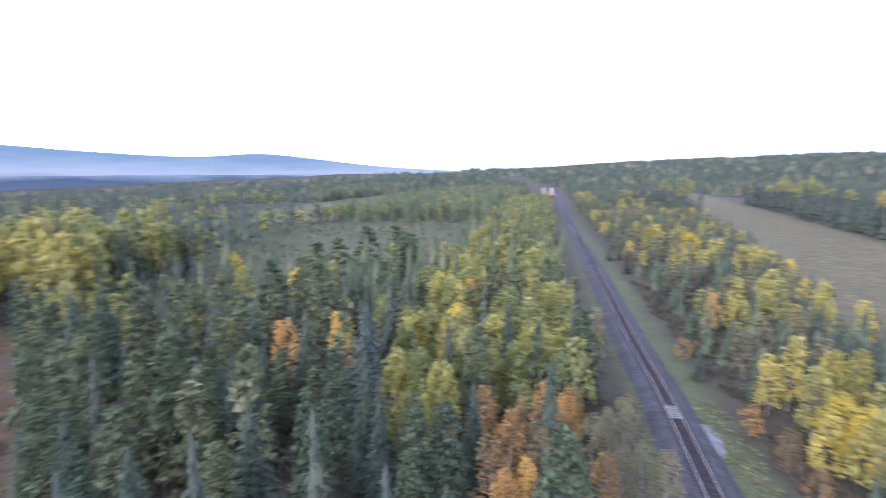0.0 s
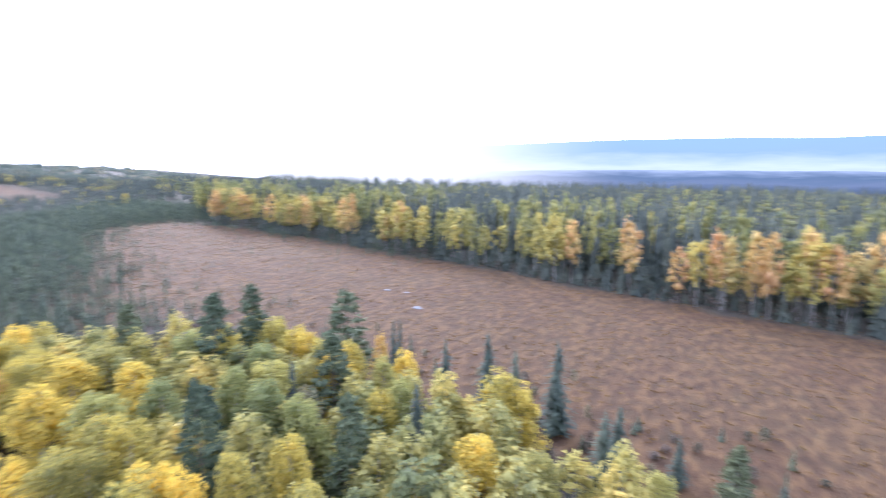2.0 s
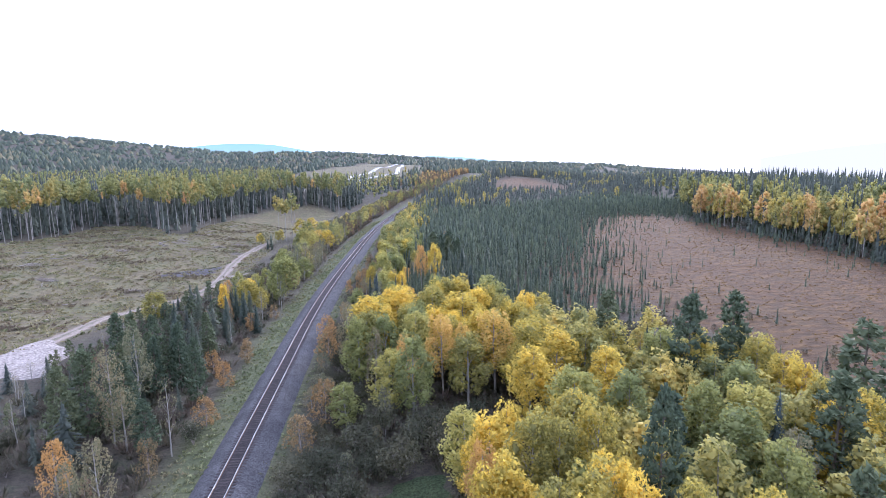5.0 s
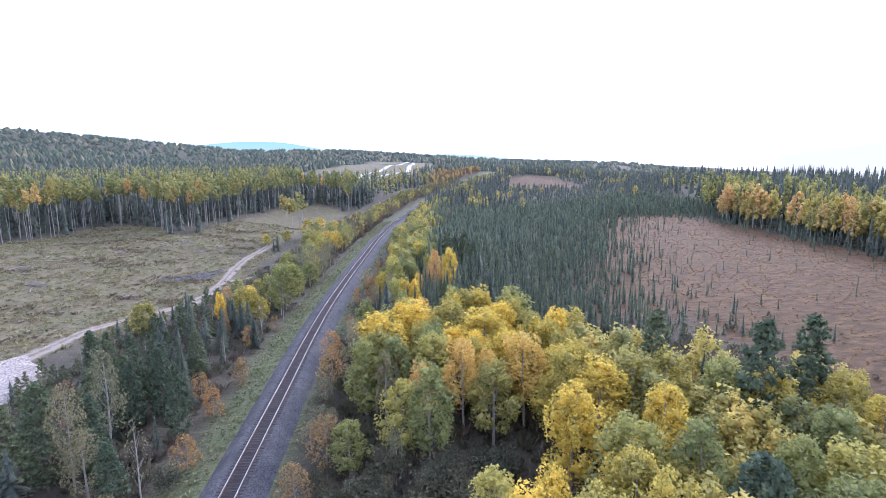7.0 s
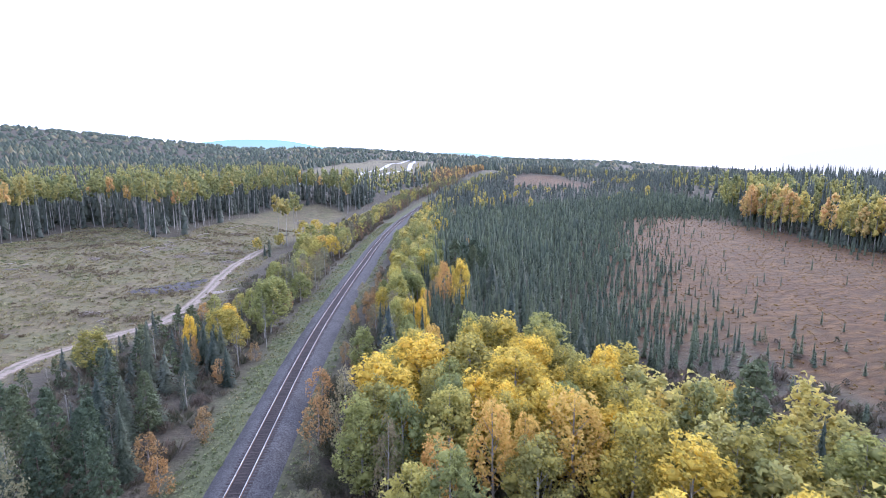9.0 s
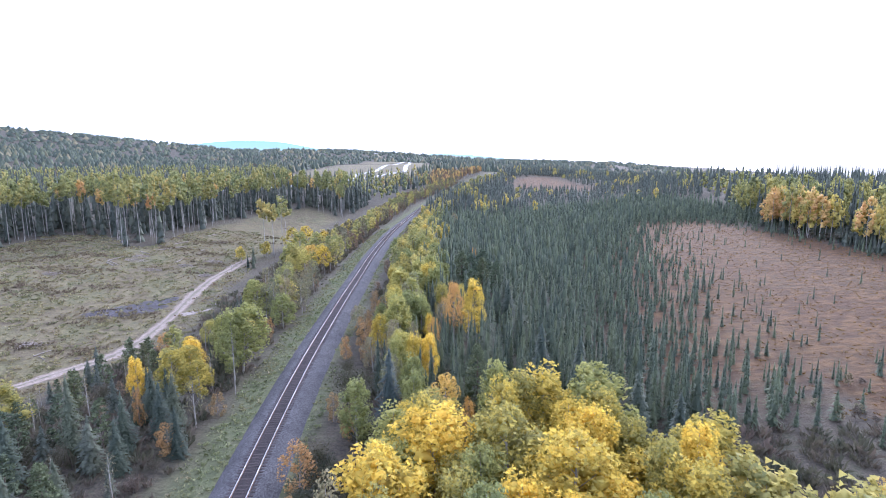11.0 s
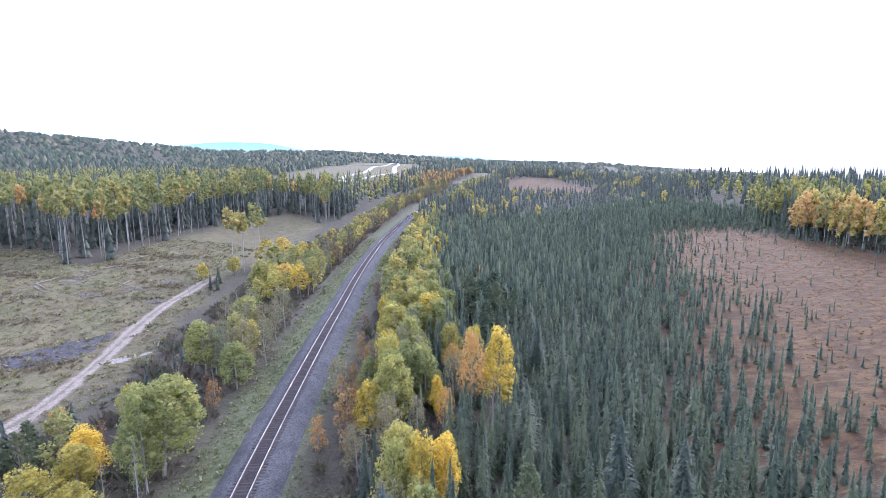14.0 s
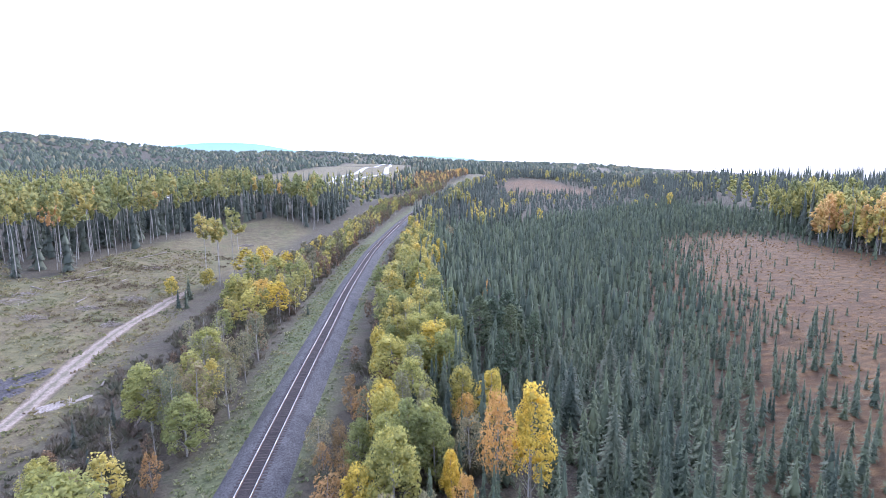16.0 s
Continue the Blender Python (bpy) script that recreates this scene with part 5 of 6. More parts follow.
stuff("woods_behind", "stand of tall spruces, pines and green aspens beside the track", "woods",
      stand(fx[asp], fy[asp], A_FINE, M_BARK, W_GREEN, 1.15, 1.1, 56) + stand(fx[asp_far], fy[asp_far], A_MID, None, W_GREEN, 1.15, 1.1, 64) + stand(fx[rest & nr & half], fy[rest & nr & half], P_TALL, M_BARK_D, W_PINE, 1.35, 1.2, 57, 0.6)
      + stand(fx[rest & nr & ~half], fy[rest & nr & ~half], S_TALL, M_BARK_D, W_SPRUCE, 1.35, 1.15, 62, 0.6) + stand(fx[rest & ~nr], fy[rest & ~nr], S_THIN, None, W_PINE, 1.35, 1.2, 60, 0.7))
fx, fy = scatter(RNG, -60, 150, -345, -60, 4.4, lambda x, y: thinned(x, y) & wooded(x, y, 40) & (RNG.random(len(x)) < 0.55 + 0.4 * bumps(x, y, 14.0)))
kind_ = pick(fx, fy, 0.45, 16.0, 35)
sap = ~kind_ & pick(fx, fy, 0.4, 20.0, 36)
stuff("regrowth", "low brown brush and green saplings on an old cutting", "brush",
      stand(fx[kind_], fy[kind_], A_LOW, M_TWIG, W_BRUSH, 0.24, 0.5, 84, 0.9) + stand(fx[sap], fy[sap], A_LOW, M_TWIG, W_GREEN, 0.3, 0.5, 85, 0.8) + stand(fx[~kind_ & ~sap], fy[~kind_ & ~sap], S_THIN, None, W_PINE, 0.36, 0.6, 86, 0.9))
# belt between the track and the field, behind the start
fx, fy = scatter(RNG, -200, -20, -600, 40, 4.2, lambda x, y: wooded(x, y, -1) & (side_of_rail(x, y) < -11) & (side_of_rail(x, y) > -95) & (inside(FIELD, x, y) > -90))
ok = clear_of_planted(fx, fy, 3.0)
fx, fy = fx[ok], fy[ok]
asp = pick(fx, fy, 0.13, 9.0, 14)
olv = ~asp & pick(fx, fy, 0.3, 8.0, 37)
nr = fy > -100
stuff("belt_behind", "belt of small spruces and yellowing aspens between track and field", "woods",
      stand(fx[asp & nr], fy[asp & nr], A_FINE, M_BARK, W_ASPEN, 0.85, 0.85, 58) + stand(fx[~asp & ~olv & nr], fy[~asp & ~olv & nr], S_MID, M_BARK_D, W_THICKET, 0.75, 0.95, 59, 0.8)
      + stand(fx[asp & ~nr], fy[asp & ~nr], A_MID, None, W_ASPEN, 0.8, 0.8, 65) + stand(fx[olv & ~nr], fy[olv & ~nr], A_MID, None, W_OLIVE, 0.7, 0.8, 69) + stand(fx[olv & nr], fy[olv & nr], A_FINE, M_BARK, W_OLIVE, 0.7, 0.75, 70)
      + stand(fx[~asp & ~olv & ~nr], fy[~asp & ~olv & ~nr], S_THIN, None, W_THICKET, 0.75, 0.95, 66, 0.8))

# fillers in the yellow grove
gx, gy = scatter(RNG, -8, 80, 4, 104, 3.6, lambda x, y: (side_of_rail(x, y) > np.where(y > 66, 12, 24)) & (np.hypot(x - 24, y - 59) > 9) & (inside(BOG, x, y) < -9) & (y < 104 - 0.3 * x - 0.9 * np.maximum(0, x - 36)))
ok = clear_of_planted(gx, gy, 2.9)
for x_, y_ in zip(gx[ok], gy[ok]):
    (aspen, aspen_g, aspen, aspen)[int(RNG.integers(0, 4))](x_, y_, 8.8 + 3.2 * RNG.random(), 5.6 + 2.0 * RNG.random(), True)
gx, gy = scatter(RNG, -8, 40, 34, 106, 2.5, lambda x, y: (side_of_rail(x, y) > 5.8) & (side_of_rail(x, y) < np.where(y > 66, 13, 26)) & (np.hypot(x - 13, y - 51.5) > 4.5))
ok = clear_of_planted(gx, gy, 1.8)
for x_, y_ in zip(gx[ok], gy[ok]):
    k = (bush, bush, bush, bush, bush, olive)[int(RNG.integers(0, 6))]
    h_ = (2.3 if k is bush else 3.0) * (0.7 + 0.6 * RNG.random())
    k(x_, y_, h_, h_ * (1.35 if k is bush else 0.8))
# rusty willows and poplars along both sides of the track further on
gx, gy = scatter(RNG, 0, 190, 106, 590, 3.1, lambda x, y: (side_of_rail(x, y) > 6.5) & (side_of_rail(x, y) < 21) & ((y < 290) | (RNG.random(len(x)) < 0.6)))
ok = clear_of_planted(gx, gy, 2.5)
for x_, y_ in zip(gx[ok], gy[ok]):
    k = (aspen_g, aspen_g, aspen, spruce, aspen_g, aspen, spruce, olive)[int(RNG.integers(0, 8))] if side_of_rail(x_, y_) > 10 else (rust, bush)[int(RNG.integers(0, 2))]
    h_ = {rust: 3.5, bush: 2.2, spruce: 6.5}.get(k, 8.0) * (0.8 + 0.4 * RNG.random()) * (1.25 if y_ > 400 else 1)
    k(x_, y_, h_, h_ * sum(WIDTHS[k]) / 2, True)
gx, gy = scatter(RNG, -50, 190, 205, 590, 3.7, lambda x, y: (side_of_rail(x, y) < -9) & (side_of_rail(x, y) > -20) & (inside(FIELD, x, y) < -2))
ok = clear_of_planted(gx, gy, 2.5)
for x_, y_ in zip(gx[ok], gy[ok]):
    k = (rust, olive, rust, aspen, olive, aspen_g)[int(RNG.integers(0, 6))]
    h_ = (5.5 if k is rust else 7.5) * (0.8 + 0.4 * RNG.random())
    k(x_, y_, h_, h_ * sum(WIDTHS[k]) / 2, True)
gx, gy = scatter(RNG, -60, 20, 20, 290, 3.6, lambda x, y: (side_of_rail(x, y) < -9.5) & (side_of_rail(x, y) > -26) & wooded(x, y, -2))
ok = clear_of_planted(gx, gy, 2.6)
for x_, y_ in zip(gx[ok], gy[ok]):
    k = (bush, rust, bush, bare, spruce)[int(RNG.integers(0, 5))]
    h_ = {bush: 1.6, rust: 2.6, bare: 5.0, spruce: 4.0}[k] * (0.8 + 0.5 * RNG.random())
    k(x_, y_, h_, h_ * sum(WIDTHS[k]) / 2, True)

# tall spruces crowding the outside of the bend
gx, gy = scatter(RNG, 60, 160, 345, 520, 4.2, lambda x, y: (side_of_rail(x, y) > 6.5) & (side_of_rail(x, y) < 22))
for x_, y_ in zip(gx, gy):
    h_ = 8.5 + 5 * RNG.random()
    spruce(x_, y_, h_, h_ * 0.34, True)

# the young conifers left of the track
gx, gy = scatter(RNG, -45, -10, 62, 152, 2.7, lambda x, y: (side_of_rail(x, y) < -14) & wooded(x, y, -2.5) & (near_line(TRACK, x, y) > 8))
ok = clear_of_planted(gx, gy, 1.7)
for x_, y_ in zip(gx[ok], gy[ok]):
    k = (spruce, pine, pine, olive, pine)[int(RNG.integers(0, 5))] if y_ > 88 else (olive, pine, olive, bare, spruce)[int(RNG.integers(0, 5))]
    h_ = (5.4 if y_ > 88 else 7.0) * (0.75 + 0.4 * RNG.random()) * (0.6 if x_ < -23 else 1)
    k(x_, y_, h_, h_ * 0.5, True)

# leafy poplars and aspens filling the belt left of the track
gx, gy = scatter(RNG, -20, 40, 135, 275, 2.9, lambda x, y: (side_of_rail(x, y) < -10) & (side_of_rail(x, y) > -23) & wooded(x, y, -2) & (RNG.random(len(x)) < 0.75))
ok = clear_of_planted(gx, gy, 2.2)
for x_, y_ in zip(gx[ok], gy[ok]):
    k = (olive, olive, aspen_g, aspen, rust, bare)[int(RNG.integers(0, 6))]
    h_ = (3.8 if k is rust else 6.8) * (0.75 + 0.5 * RNG.random())
    k(x_, y_, h_, h_ * sum(WIDTHS[k]) / 2, True)
# all fillers away from the flight line, joined
WOOD_LEAF = {M_ASPEN.name: W_ASPEN, M_ASPEN_G.name: W_GREEN, M_ASPEN_O.name: W_ORANGE, M_OLIVE.name: W_OLIVE, M_BUSH.name: W_BRUSH, M_RUST.name: W_RUST, M_SPRUCE.name: W_SPRUCE, M_SPRUCE_B.name: W_SPRUCE, M_PINE.name: W_PINE}
layers = []
for (nm_, close_), P in FAR_FILL.items():
    shp_, bark_ = FAR_KIND[nm_, close_]
    P = np.array(P)
    coarse = {M_ASPEN.name: A_MID, M_ASPEN_G.name: A_MID, M_ASPEN_O.name: A_MID, M_OLIVE.name: A_MID, M_SPRUCE.name: S_MID, M_PINE.name: S_MID}.get(nm_, shp_)
    for far_, set_ in ((False, shp_), (True, coarse)):
        Q = P[(P[:, 1] > 235) == far_]
        if not len(Q):
            continue
        r_ = np.random.default_rng(77)
        st_ = r_.bit_generator.state
        layers.append((*tiled(set_, Q, r_, 1), WOOD_LEAF[nm_]))
        r_.bit_generator.state = st_
        layers.append((*tiled(set_, Q, r_, 0), bark_))
stuff("trackside_trees", "mixed aspens, poplars, willows and spruces crowding both sides of the track", "woods", layers)
# the orange aspens between highway and track
gx, gy = scatter(RNG, 70, 240, 560, 760, 6.5, lambda x, y: wooded(x, y, -2) & (side_of_rail(x, y) < -14) & (side_of_rail(x, y) > -75))
stuff("orange_aspens", "stand of orange and rusty aspens beyond the bend of the track", "woods", stand(gx[::3], gy[::3], A_MID, M_BARK, W_ORANGE, 0.95, 0.9, 63) + stand(gx[1::3], gy[1::3], A_MID, M_BARK, W_RUST, 0.9, 0.9, 67) + stand(gx[2::3], gy[2::3], A_MID, M_BARK, W_OLIVE, 0.9, 0.9, 68))

# undergrowth: low leafy brush under and between the trees
def sprays(rng, n, wide):
    """Upright thin leafy shoots splayed from one root, about 1 m tall."""
    a, o = rng.random(n) * 6.283, rng.random(n) ** 0.7
    root = np.stack([np.cos(a) * o * 0.45, np.sin(a) * o * 0.45, np.zeros(n)], 1)
    tip = np.stack([np.cos(a) * o * (0.7 + 0.5 * rng.random(n)), np.sin(a) * o * (0.7 + 0.5 * rng.random(n)), 0.45 + 0.6 * rng.random(n)], 1)
    side = np.cross(tip - root, rng.normal(size=(n, 3)))
    side *= wide / (np.linalg.norm(side, axis=1, keepdims=True) + 1e-9)
    m = (root + tip) / 2
    V = np.stack([root, m * 0.8 + tip * 0.2 + side, tip * (0.9 + 0.2 * rng.random((n, 1))) - side * 0.4], 1).reshape(-1, 3)
    return V, np.arange(n * 3).reshape(-1, 3)


R2 = np.random.default_rng(71)
BRUSH = [(None, sprays(R2, 23, 0.16)) for _ in range(5)]


def brushy(x, y):
    sd = side_of_rail(x, y)
    right = (sd > 7.5) & (y > 4) & (y < 330) & (sd < 24 + smooth(110, 90, y) * 60)
    left = (sd < -8.5) & (sd > -32) & (y > -150) & (y < 330)
    back = (y < 6) & (y > -110) & (sd > 9) & (x < 60)
    gap = np.hypot(x - 13, y - 51.5) < 4.5
    return (right | left | back) & wooded(x, y, -2) & ~gap & (0.5 + 0.4 * bumps(x, y, 4.0) + RNG.normal(0, 0.2, len(x)) > np.where(sd < 0, 0.26, 0.2))


bx, by = scatter(RNG, -90, 110, -150, 330, 1.7, brushy)
hb = 0.5 + 1.3 * RNG.random(len(bx)) ** 1.5
P = np.stack([bx, by, height(bx, by) - 0.05, hb, hb * (0.9 + 0.5 * RNG.random(len(bx)))], 1)
stuff("undergrowth", "low dull brush and dry weeds beneath the trees", "undergrowth", [(*tiled(BRUSH, P, R2, 1), W_BRUSH)])
TUFT = [(None, sprays(R2, 9, 0.3)) for _ in range(5)]
bx, by = scatter(RNG, 30, 215, -120, 275, 1.35, lambda x, y: (inside(BOG, x, y) > -6) & (RNG.random(len(x)) < 0.45 + 0.5 * bumps(x * 0.6, y, 2.2)))
hb = 0.12 + 0.22 * RNG.random(len(bx))
P = np.stack([bx, by, height(bx, by) - 0.05, hb, hb * (1.3 + 0.8 * RNG.random(len(bx)))], 1)
stuff("bog_sedge", "russet sedge tussocks covering the bog", "sedge", [(*tiled(TUFT, P, R2, 1), W_SEDGE)])
bx, by = scatter(RNG, -120, -8, 80, 300, 1.25, lambda x, y: (inside(FIELD, x, y) > -2) & (near_line(TRACK, x, y) > 1.4) & (0.5 + 0.45 * bumps(x, y, 3.0) + RNG.normal(0, 0.25, len(x)) > 0.34))
hb = 0.24 + 0.5 * RNG.random(len(bx)) ** 2.5
P = np.stack([bx, by, height(bx, by) - 0.04, hb, hb * (1.4 + 0.8 * RNG.random(len(bx)))], 1)
vx, vy = scatter(RNG, -40, 70, -70, 300, 0.85, lambda x, y: ((side_of_rail(x, y) < -3.5) & (side_of_rail(x, y) > -7.8)) | ((side_of_rail(x, y) > 3.7) & (side_of_rail(x, y) < 5.0)))
vh = 0.16 + 0.3 * RNG.random(len(vx)) ** 2
Pv = np.stack([vx, vy, height(vx, vy) - 0.03, vh, vh * (1.5 + 0.8 * RNG.random(len(vx)))], 1)
stuff("verge_grass", "rough green grass on the verges of the track", "grass", [(*tiled([(None, sprays(R2, 8, 0.34)) for _ in range(5)], Pv, R2, 1), W_VERGE)])
wx, wy = scatter(RNG, -100, 0, 100, 300, 1.1, lambda x, y: (inside(FIELD, x, y) > 1) & (near_line(TRACK, x, y) > 3) & (bumps(x + 9 + 0.5 * y, y * 2.2, 7.5) + RNG.normal(0, 0.22, len(x)) > 0.52))
wh = 0.35 + 0.5 * RNG.random(len(wx))
Pw = np.stack([wx, wy, height(wx, wy) - 0.04, wh, wh * 1.3], 1)
stuff("field_weeds", "dark brown dead weeds in patches on the cleared field", "weeds", [(*tiled(TUFT, Pw, R2, 1), W_WEED)])
stuff("field_grass", "rough dry grass and weeds on the cleared field", "grass", [(*tiled(TUFT, P, R2, 1), W_GRASS)])

# far woods as small crowns
rr = np.random.default_rng(61)
N = 52000
rad = 420 * (4500 / 420) ** rr.random(N)
ang = rr.random(N) * 2 * math.pi
fx, fy = rad * np.sin(ang), rad * np.cos(ang)
az = np.degrees(ang) % 360
ok = ~((fx > -760) & (fx < 660) & (fy > -560) & (fy < 760)) & ~((fx < 140) & (fx > -760) & (fy > -560) & (fy < 1000)) & wooded(fx, fy, -3)
ok &= ~((az > 44) & (az < 182) & (rad > 2350))
fx, fy, rad = fx[ok], fy[ok], rad[ok]
cv = np.array([(math.cos(6.283 * k / 5) * (0.8 + 0.4 * (k % 2)), math.sin(6.283 * k / 5) * (0.8 + 0.4 * (k % 2)), 0.2) for k in range(5)] + [(0.25, 0.1, 0.8), (-0.15, -0.1, 1.0)])
cf = np.array([(0, 1, 5), (1, 2, 5), (2, 3, 6), (3, 4, 6), (4, 0, 5), (2, 6, 5), (4, 5, 6)])
sc = np.clip(rad / 800, 1, 5)
P = np.stack([fx, fy, height(fx, fy) - 2, 15 * sc**0.3 * (0.7 + 0.5 * rr.random(len(fx))), 3.6 * sc * (0.7 + 0.6 * rr.random(len(fx)))], 1)
asp = pick(fx, fy, 0.14, 60.0, 15)
layers = []
for sel, mt in ((asp, W_OLIVE), (~asp, W_MIXED)):
    v_, f_ = tiled([((cv, cf), (cv, cf))], P[sel], rr, 1)
    layers.append((v_, f_, mt))
stuff("far_woods", "far mixed woods covering the hills", "woods", layers)

# ---------------------------------------------------------------- small things
def blob(name, cx, cy, rx, ry, mat, label, category, lift=0.07, turn=0.0, seed=0):
    """A flat irregular patch draped on the ground."""
    r = np.random.default_rng(seed)
    ph = r.random(4) * 6.283
    V, F = [(cx, cy)], []
    rings, seg = 5, 40
    for i in range(1, rings + 1):
        for j in range(seg):
            a = 6.283 * j / seg
            k = i / rings * (1 + 0.16 * math.sin(3 * a + ph[0]) + 0.10 * math.sin(5 * a + ph[1]) + 0.06 * math.sin(9 * a + ph[2]))
            u, v = k * rx * math.cos(a), k * ry * math.sin(a)
            V.append((cx + u * math.cos(turn) - v * math.sin(turn), cy + u * math.sin(turn) + v * math.cos(turn)))
    V = np.array(V)
    edge = np.concatenate([[0], np.repeat(np.arange(1, rings + 1), seg)])
    Z = height(V[:, 0], V[:, 1]) + lift - 0.25 * (edge == rings)
    F = [(0, 1 + j, 1 + (j + 1) % seg) for j in range(seg)]
    for i in range(rings - 1):
        for j in range(seg):
            a, b = 1 + i * seg + j, 1 + i * seg + (j + 1) % seg
            F += [(a, a + seg, b + seg), (a, b + seg, b)]
    return tagged(new(name, raw_mesh(name, np.column_stack([V, Z]), np.array(F), [mat], flat=False)), label, category, kind="structure")


M_PALEGRAVEL = plain_material("pale_gravel", (0.20, 0.20, 0.205), (0.12, 0.12, 0.125), 0.6, 0.95, 0.8, 0.05, fine=8.0)
M_SLASH = plain_material("grey_slash_litter", (0.075, 0.07, 0.078), (0.04, 0.036, 0.036), 0.9, 0.95, 1.0, 0.15, fine=2.5)
M_SANDY = plain_material("sandy_yard", (0.28, 0.245, 0.22), (0.18, 0.152, 0.13), 0.3, 0.95, 0.5, 0.05, fine=3.0)
M_POOL = plain_material("bog_pool_water", (0.05, 0.06, 0.07), (0.07, 0.08, 0.09), 0.5, 0.3, 0.05, 0.01)
M_GRASSY = plain_material("lush_grass", (0.03, 0.045, 0.02), (0.055, 0.07, 0.03), 0.8, 0.95, 0.6, 0.1, fine=5.0)
blob("gravel_yard", -39.5, 97.0, 6.0, 10.0, M_SANDY, "pale sandy turning place beside the dirt track", "gravel yard", 0.30, 0.1, 1)
blob("sandy_spur", -16.6, 176.5, 3.8, 1.7, M_SANDY, "sandy spur off the dirt track", "dirt", 0.10, 0.5, 2)
blob("slash_litter", -29.5, 181.0, 12.0, 4.6, M_SLASH, "grey litter of chipped slash on the field", "litter", 0.12, 0.96, 3)
blob("gravel_apron", -31.5, -60.5, 2.2, 6.0, M_PALEGRAVEL, "pale gravel spilled beside the track", "gravel", 0.14, -0.18, 4)
blob("grass_glade", 13.0, 51.5, 4.6, 3.6, M_GRASSY, "small green grass glade among willow shrubs", "grass", 0.08, 0.2, 5)
for i_, (x_, y_, a_) in enumerate(((110.3, 59.7, 1.8), (123.0, 76.0, 1.3), (122.6, 69.8, 1.1))):
    blob("bog_pool", x_, y_, a_, a_ * 0.6, M_POOL, "small open pool in the bog", "pool", 0.06, 0.9, 6 + i_)

# small spruces and yellowing shrubs along the near edge of the bog
gx, gy = scatter(RNG, 30, 110, -70, 110, 2.6, lambda x, y: (inside(BOG, x, y) > -9) & (inside(BOG, x, y) < 26) & (x < 0.16 * y + 84) & (RNG.random(len(x)) < 0.42 * smooth(28, 2, inside(BOG, x, y) + 7 * bumps(x, y, 6.0))))
ok = clear_of_planted(gx, gy, 1.5)
gx, gy = gx[ok], gy[ok]
sp, yl = np.arange(len(gx)) % 5 < 2, np.arange(len(gx)) % 5 == 2
ol = ~(sp | yl)
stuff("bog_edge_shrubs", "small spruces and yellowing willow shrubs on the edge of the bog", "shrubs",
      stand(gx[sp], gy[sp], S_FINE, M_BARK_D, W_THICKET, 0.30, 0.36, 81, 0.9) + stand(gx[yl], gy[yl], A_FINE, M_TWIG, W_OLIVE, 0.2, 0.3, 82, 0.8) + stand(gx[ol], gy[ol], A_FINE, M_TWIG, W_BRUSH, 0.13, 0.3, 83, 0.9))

# felled logs on the cleared field
RL = np.random.default_rng(91)


def log(ax, ay, bx_, by_, rad=0.16):
    n = 7
    t = np.linspace(0, 1, n)
    x, y = ax + (bx_ - ax) * t + RL.normal(0, 0.04, n), ay + (by_ - ay) * t + RL.normal(0, 0.04, n)
    z = height(x, y)
    z = np.maximum(z, np.linspace(z[0], z[-1], n)) + rad * 0.9
    v, f = tube(np.stack([x, y, z], 1), rad * (1.1 - 0.5 * t), 8)
    me = raw_mesh("log", v, f, [M_LOG])
    return tagged(new("log", me), "weathered grey felled log lying on the field", "log", "logs on the field")


for row in ((-71.5, 191.2, -67.4, 191.3), (-49.4, 226, -44.4, 220.1), (-40.3, 246.1, -33.4, 256.5), (-48.4, 222.9, -45.1, 218.8), (-44.4, 241.5, -40.9, 239.1), (-7.7, 335.5, -4.2, 340.8), (-31.2, 229.4, -30.6, 234.5), (-27.7, 251.5, -27.1, 254.6), (-30, 279.9, -24.4, 294), (-4.2, 163.5, -4.2, 169.1), (-12.8, 181.2, -13.1, 183.6), (-9.3, 166.8, -8.3, 167.2), (-75.1, 178.3, -73.7, 184), (-74, 198, -73.7, 201.1), (-69.4, 195.8, -69, 197.6), (-49.1, 226, -46.9, 233.5), (-38, 257.6, -33.8, 267.9), (-47.7, 125.5, -47.9, 127.3)):
    log(*row)
for _ in range(26):
    x_, y_ = RL.uniform(-90, -14), RL.uniform(120, 290)
    if inside(FIELD, x_, y_) > 4 and near_line(TRACK, np.array([x_]), np.array([y_]))[0] > 4:
        a_, l_ = RL.uniform(0, 3.14), RL.uniform(1.2, 4.5)
        log(x_, y_, x_ + l_ * math.cos(a_), y_ + l_ * math.sin(a_), RL.uniform(0.07, 0.14))


def brush_pile(x, y, size):
    """A heap of dead branches."""
    pcs = []
    for _ in range(70):
        a, o = RL.uniform(0, 6.283), RL.uniform(0, 1) ** 0.6 * size
        c = np.array([math.cos(a) * o, math.sin(a) * o * 0.7, 0.1 + 0.45 * (1 - o / size) * RL.uniform(0.2, 1)])
        d = np.array([RL.normal(), RL.normal(), RL.normal(0, 0.22)])
        d *= RL.uniform(0.5, 1.3) / np.linalg.norm(d)
        p, q = c - d, c + d
        p[2], q[2] = max(p[2], 0.02), max(q[2], 0.02)
        pcs.append(tube([p, q], [0.045, 0.015], 3))
    v, f = join(pcs)
    v = v + np.array([x, y, 0])
    v[:, 2] += height(v[:, 0], v[:, 1])
    return tagged(new("slash_heap", raw_mesh("slash_heap", v, f, [M_TWIG])), "heap of grey dead branches on the cleared field", "brush pile", kind="stuff")


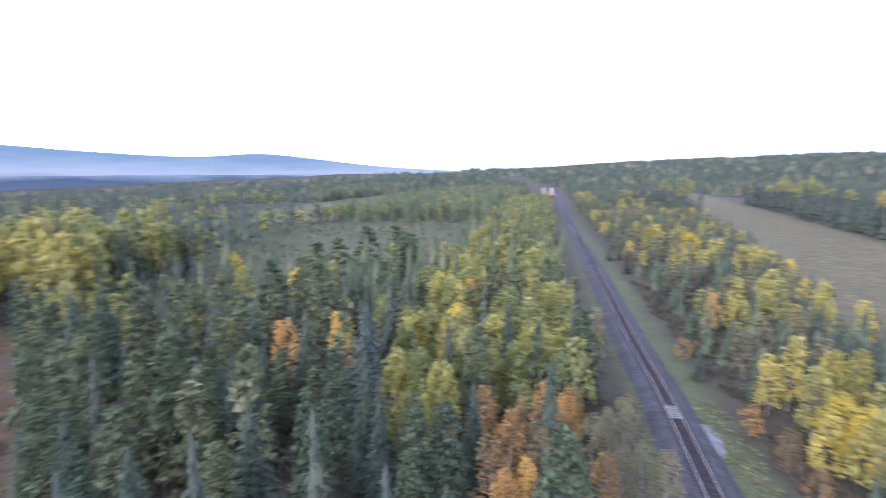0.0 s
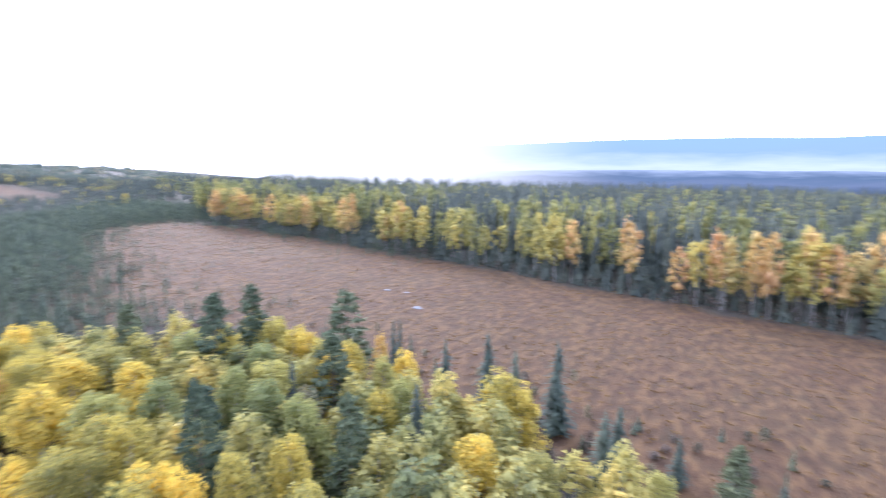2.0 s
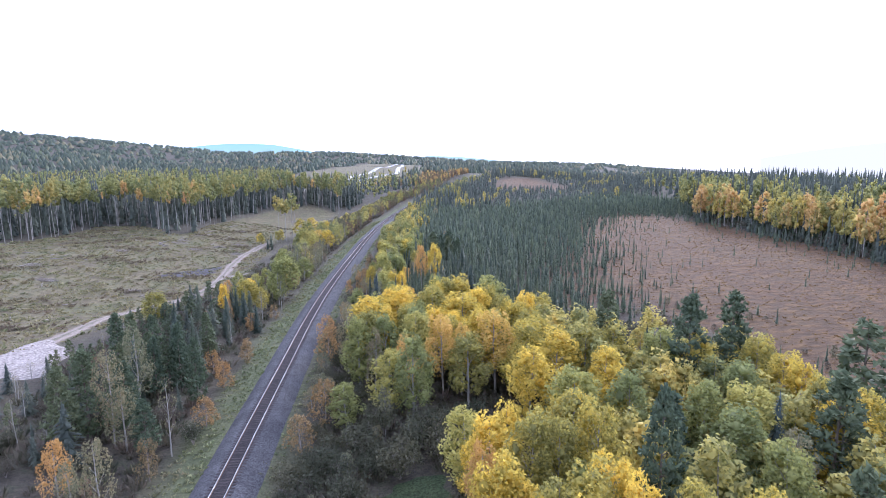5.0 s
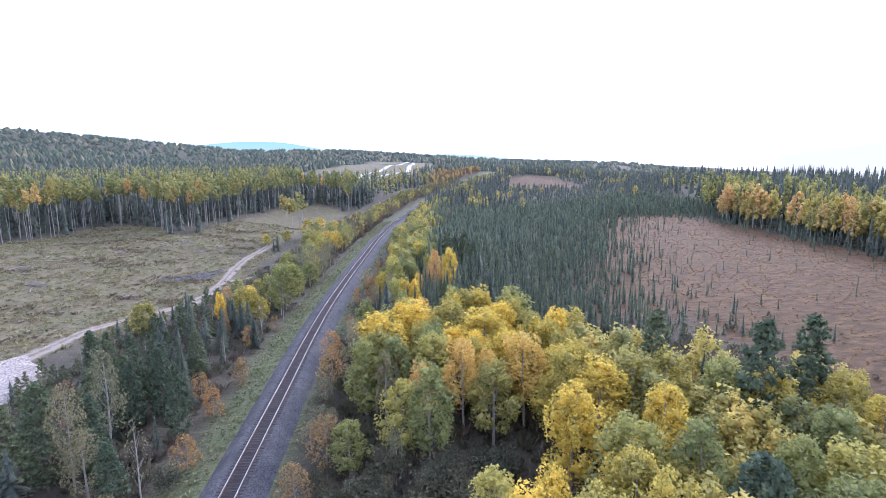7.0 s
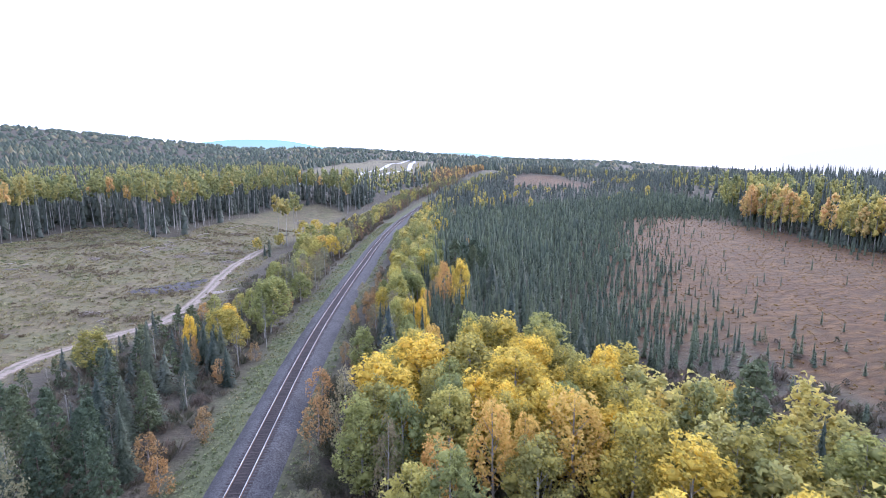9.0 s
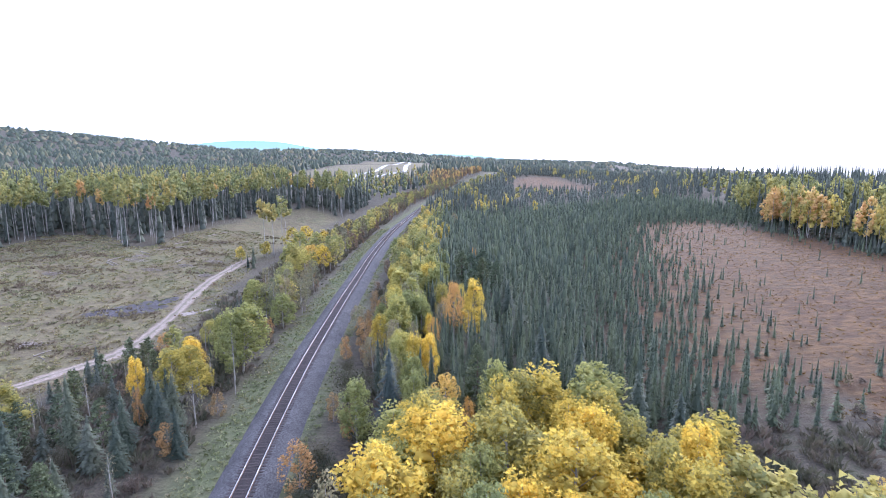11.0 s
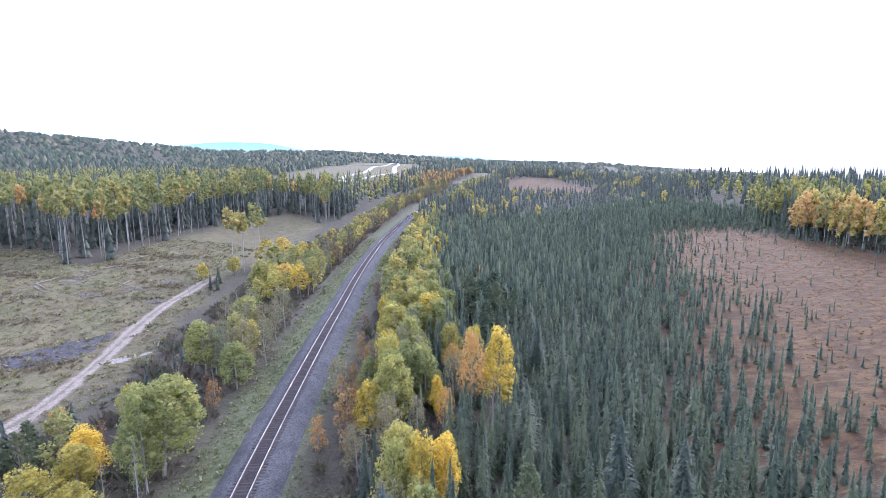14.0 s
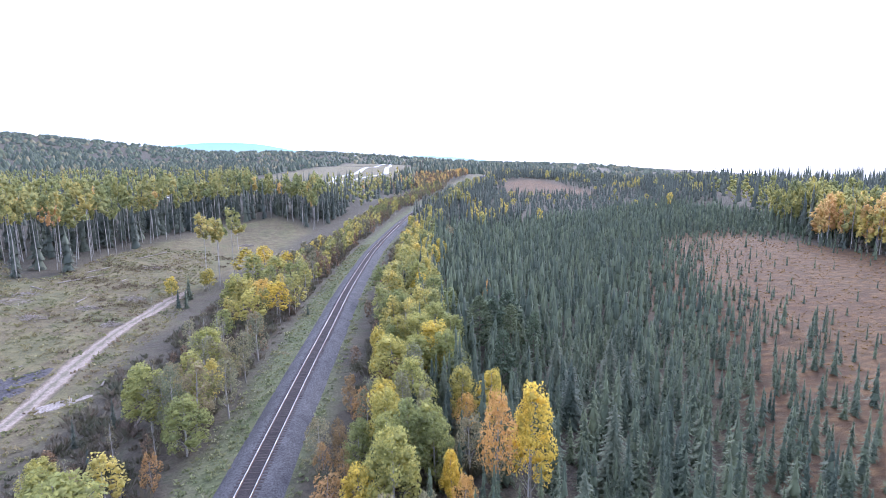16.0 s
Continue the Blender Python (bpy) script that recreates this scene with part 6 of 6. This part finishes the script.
for x_, y_, a_ in ((-42.1, 228, 3.2), (-35.3, 217.2, 2.6), (-27.8, 225.4, 2.4), (-21.3, 235.4, 2.8), (-20.2, 213.9, 2), (-24, 268.3, 2.6), (0.4, 315.2, 3), (-72.5, 181.2, 3), (-39.6, 156, 2), (-42.3, 234, 3), (-55.8, 206.8, 2.4), (-61.5, 162.3, 2.2)):
    brush_pile(x_, y_, a_)

# pale planks of a crossing over the track
M_PLANK = plain_material("bleached_plank", (0.26, 0.255, 0.25), (0.13, 0.125, 0.12), 2.0, 0.85)
cross = tagged(new("track_crossing"), "bleached plank crossing laid between the rails", "crossing", kind="structure")
bmp = bmesh.new()
bmesh.ops.create_cube(bmp, size=1.0, matrix=Matrix.Diagonal((1.28, 0.24, 0.10, 1)))
plank_me = bpy.data.meshes.new("plank")
bmp.to_mesh(plank_me)
bmp.free()
plank_me.materials.append(M_PLANK)
for i_ in range(7):
    y_ = -66.5 + i_ * 0.54
    ob = new("plank", plank_me)
    ob.parent = cross
    ob.matrix_basis = pose(float(rail_x(y_)), y_, float(rail_z(y_)) - 0.14, 0, 0, -math.degrees(math.atan(0.19)))


def boxes(name, dims, mat):
    """One mesh of bevelled boxes: (centre x, y, z, size x, y, z)."""
    bm = bmesh.new()
    for cx, cy, cz, sx, sy, sz in dims:
        bmesh.ops.create_cube(bm, size=1.0, matrix=Matrix.Translation((cx, cy, cz)) @ Matrix.Diagonal((sx, sy, sz, 1)))
    bmesh.ops.bevel(bm, geom=bm.edges[:], offset=0.06, segments=1, affect="EDGES")
    me = bpy.data.meshes.new(name)
    bm.to_mesh(me)
    bm.free()
    me.materials.append(mat)
    return me


def wheel_mesh(rad, wide, mat):
    bm = bmesh.new()
    bmesh.ops.create_cone(bm, cap_ends=True, segments=14, radius1=rad, radius2=rad, depth=wide, matrix=Matrix.Rotation(math.pi / 2, 4, "Y"))
    me = bpy.data.meshes.new("wheel")
    bm.to_mesh(me)
    bm.free()
    me.materials.append(mat)
    return me


M_WHITE = plain_material("faded_white_paint", (0.55, 0.54, 0.53), (0.42, 0.40, 0.39), 0.4, 0.6)
M_RED = plain_material("faded_red_paint", (0.36, 0.10, 0.085), (0.25, 0.08, 0.07), 0.4, 0.6)
M_DARK = plain_material("dark_rubber_and_steel", (0.03, 0.03, 0.03), (0.05, 0.05, 0.05), 1.0, 0.7)

# freight wagons standing far down the line
WHEEL = wheel_mesh(0.46, 0.14, M_DARK)
BODY = {c: boxes("body", [(0, 0, 2.3, 2.8, 13.0, 2.6), (0, 0, 3.66, 2.5, 12.6, 0.2)], m) for c, m in (("white", M_WHITE), ("red", M_RED))}
FRAME = boxes("underframe", [(0, 0, 0.85, 2.2, 13.4, 0.3), (0, -4.4, 0.6, 1.6, 2.4, 0.3), (0, 4.4, 0.6, 1.6, 2.4, 0.3)], M_DARK)
for i_ in range(24):
    y_ = -640.0 - (i_ // 2) * 21 - (i_ % 2) * 8
    c_ = ("red", "white", "white")[i_ % 3]
    wag = tagged(new("freight_wagon"), c_ + " boxy freight wagon standing on the siding", "wagon", "wagons on the siding")
    part("body", BODY[c_], wag)
    part("underframe", FRAME, wag)
    for wx in (-0.75, 0.75):
        for wy in (-5.3, -3.5, 3.5, 5.3):
            w_ = part("wheel", WHEEL, wag)
            w_.matrix_basis = pose(wx, wy, 0.46)
    x_ = float(rail_x(y_)) + (6.5, 19.0)[i_ % 2]
    wag.matrix_basis = pose(x_, y_, ground_z(x_, y_), 0, 0, -math.degrees(math.atan(0.19)))

# a lorry on the highway
TW = wheel_mesh(0.5, 0.3, M_DARK)
lorry = tagged(new("lorry"), "white lorry with a box trailer on the highway", "lorry")
part("cab", boxes("cab", [(0, 5.2, 1.9, 2.4, 2.2, 2.6), (0, 6.5, 1.2, 2.3, 0.8, 1.2)], M_WHITE), lorry)
part("trailer", boxes("trailer", [(0, -1.8, 2.5, 2.5, 11.0, 2.8)], M_WHITE), lorry)
part("chassis", boxes("chassis", [(0, 0, 0.85, 1.2, 13.0, 0.3)], M_DARK), lorry)
for wx in (-1.0, 1.0):
    for wy in (5.6, 3.2, -4.6, -5.9):
        w_ = part("wheel", TW, lorry)
        w_.matrix_basis = pose(wx, wy, 0.5)
lorry.matrix_basis = pose(143, 909, ground_z(143, 909) + 0.76, 0, 0, -18)

# wooden power poles in pairs with a crossarm, and their wires, beyond the woods
POLES = ((-190, 560), (-40, 640), (36, 690), (190, 770))
tops = []
for x_, y_ in POLES:
    z_ = ground_z(x_, y_)
    pyl = tagged(new("power_pole"), "tall wooden H-frame power pole", "power pole", "power line")
    for o_ in (-2.2, 2.2):
        part("pole", raw_mesh("pole", *tube([(o_, 0, -0.5), (o_, 0, 23)], [0.28, 0.2], 8), [M_BARK_D]), pyl)
    part("crossarm", raw_mesh("crossarm", *tube([(-5.5, 0, 21.6), (5.5, 0, 21.6)], [0.2, 0.2], 6), [M_BARK_D]), pyl)
    pyl.matrix_basis = pose(x_, y_, z_, 0, 0, -60)
    m_ = pyl.matrix_basis
    tops.append([m_ @ Vector((o_, 0, 21.2)) for o_ in (-5.2, 0, 5.2)])
for a_, b_ in zip(tops[:-1], tops[1:]):
    for p_, q_ in zip(a_, b_):
        pts = [np.array(p_.lerp(q_, t_)) - np.array([0, 0, 4 * 3.2 * t_ * (1 - t_)]) for t_ in np.linspace(0, 1, 13)]
        tagged(new("power_wire", raw_mesh("power_wire", *tube(pts, [0.05] * 13, 4), [M_DARK])), "thin dark sagging power wire", "wire", "power line")
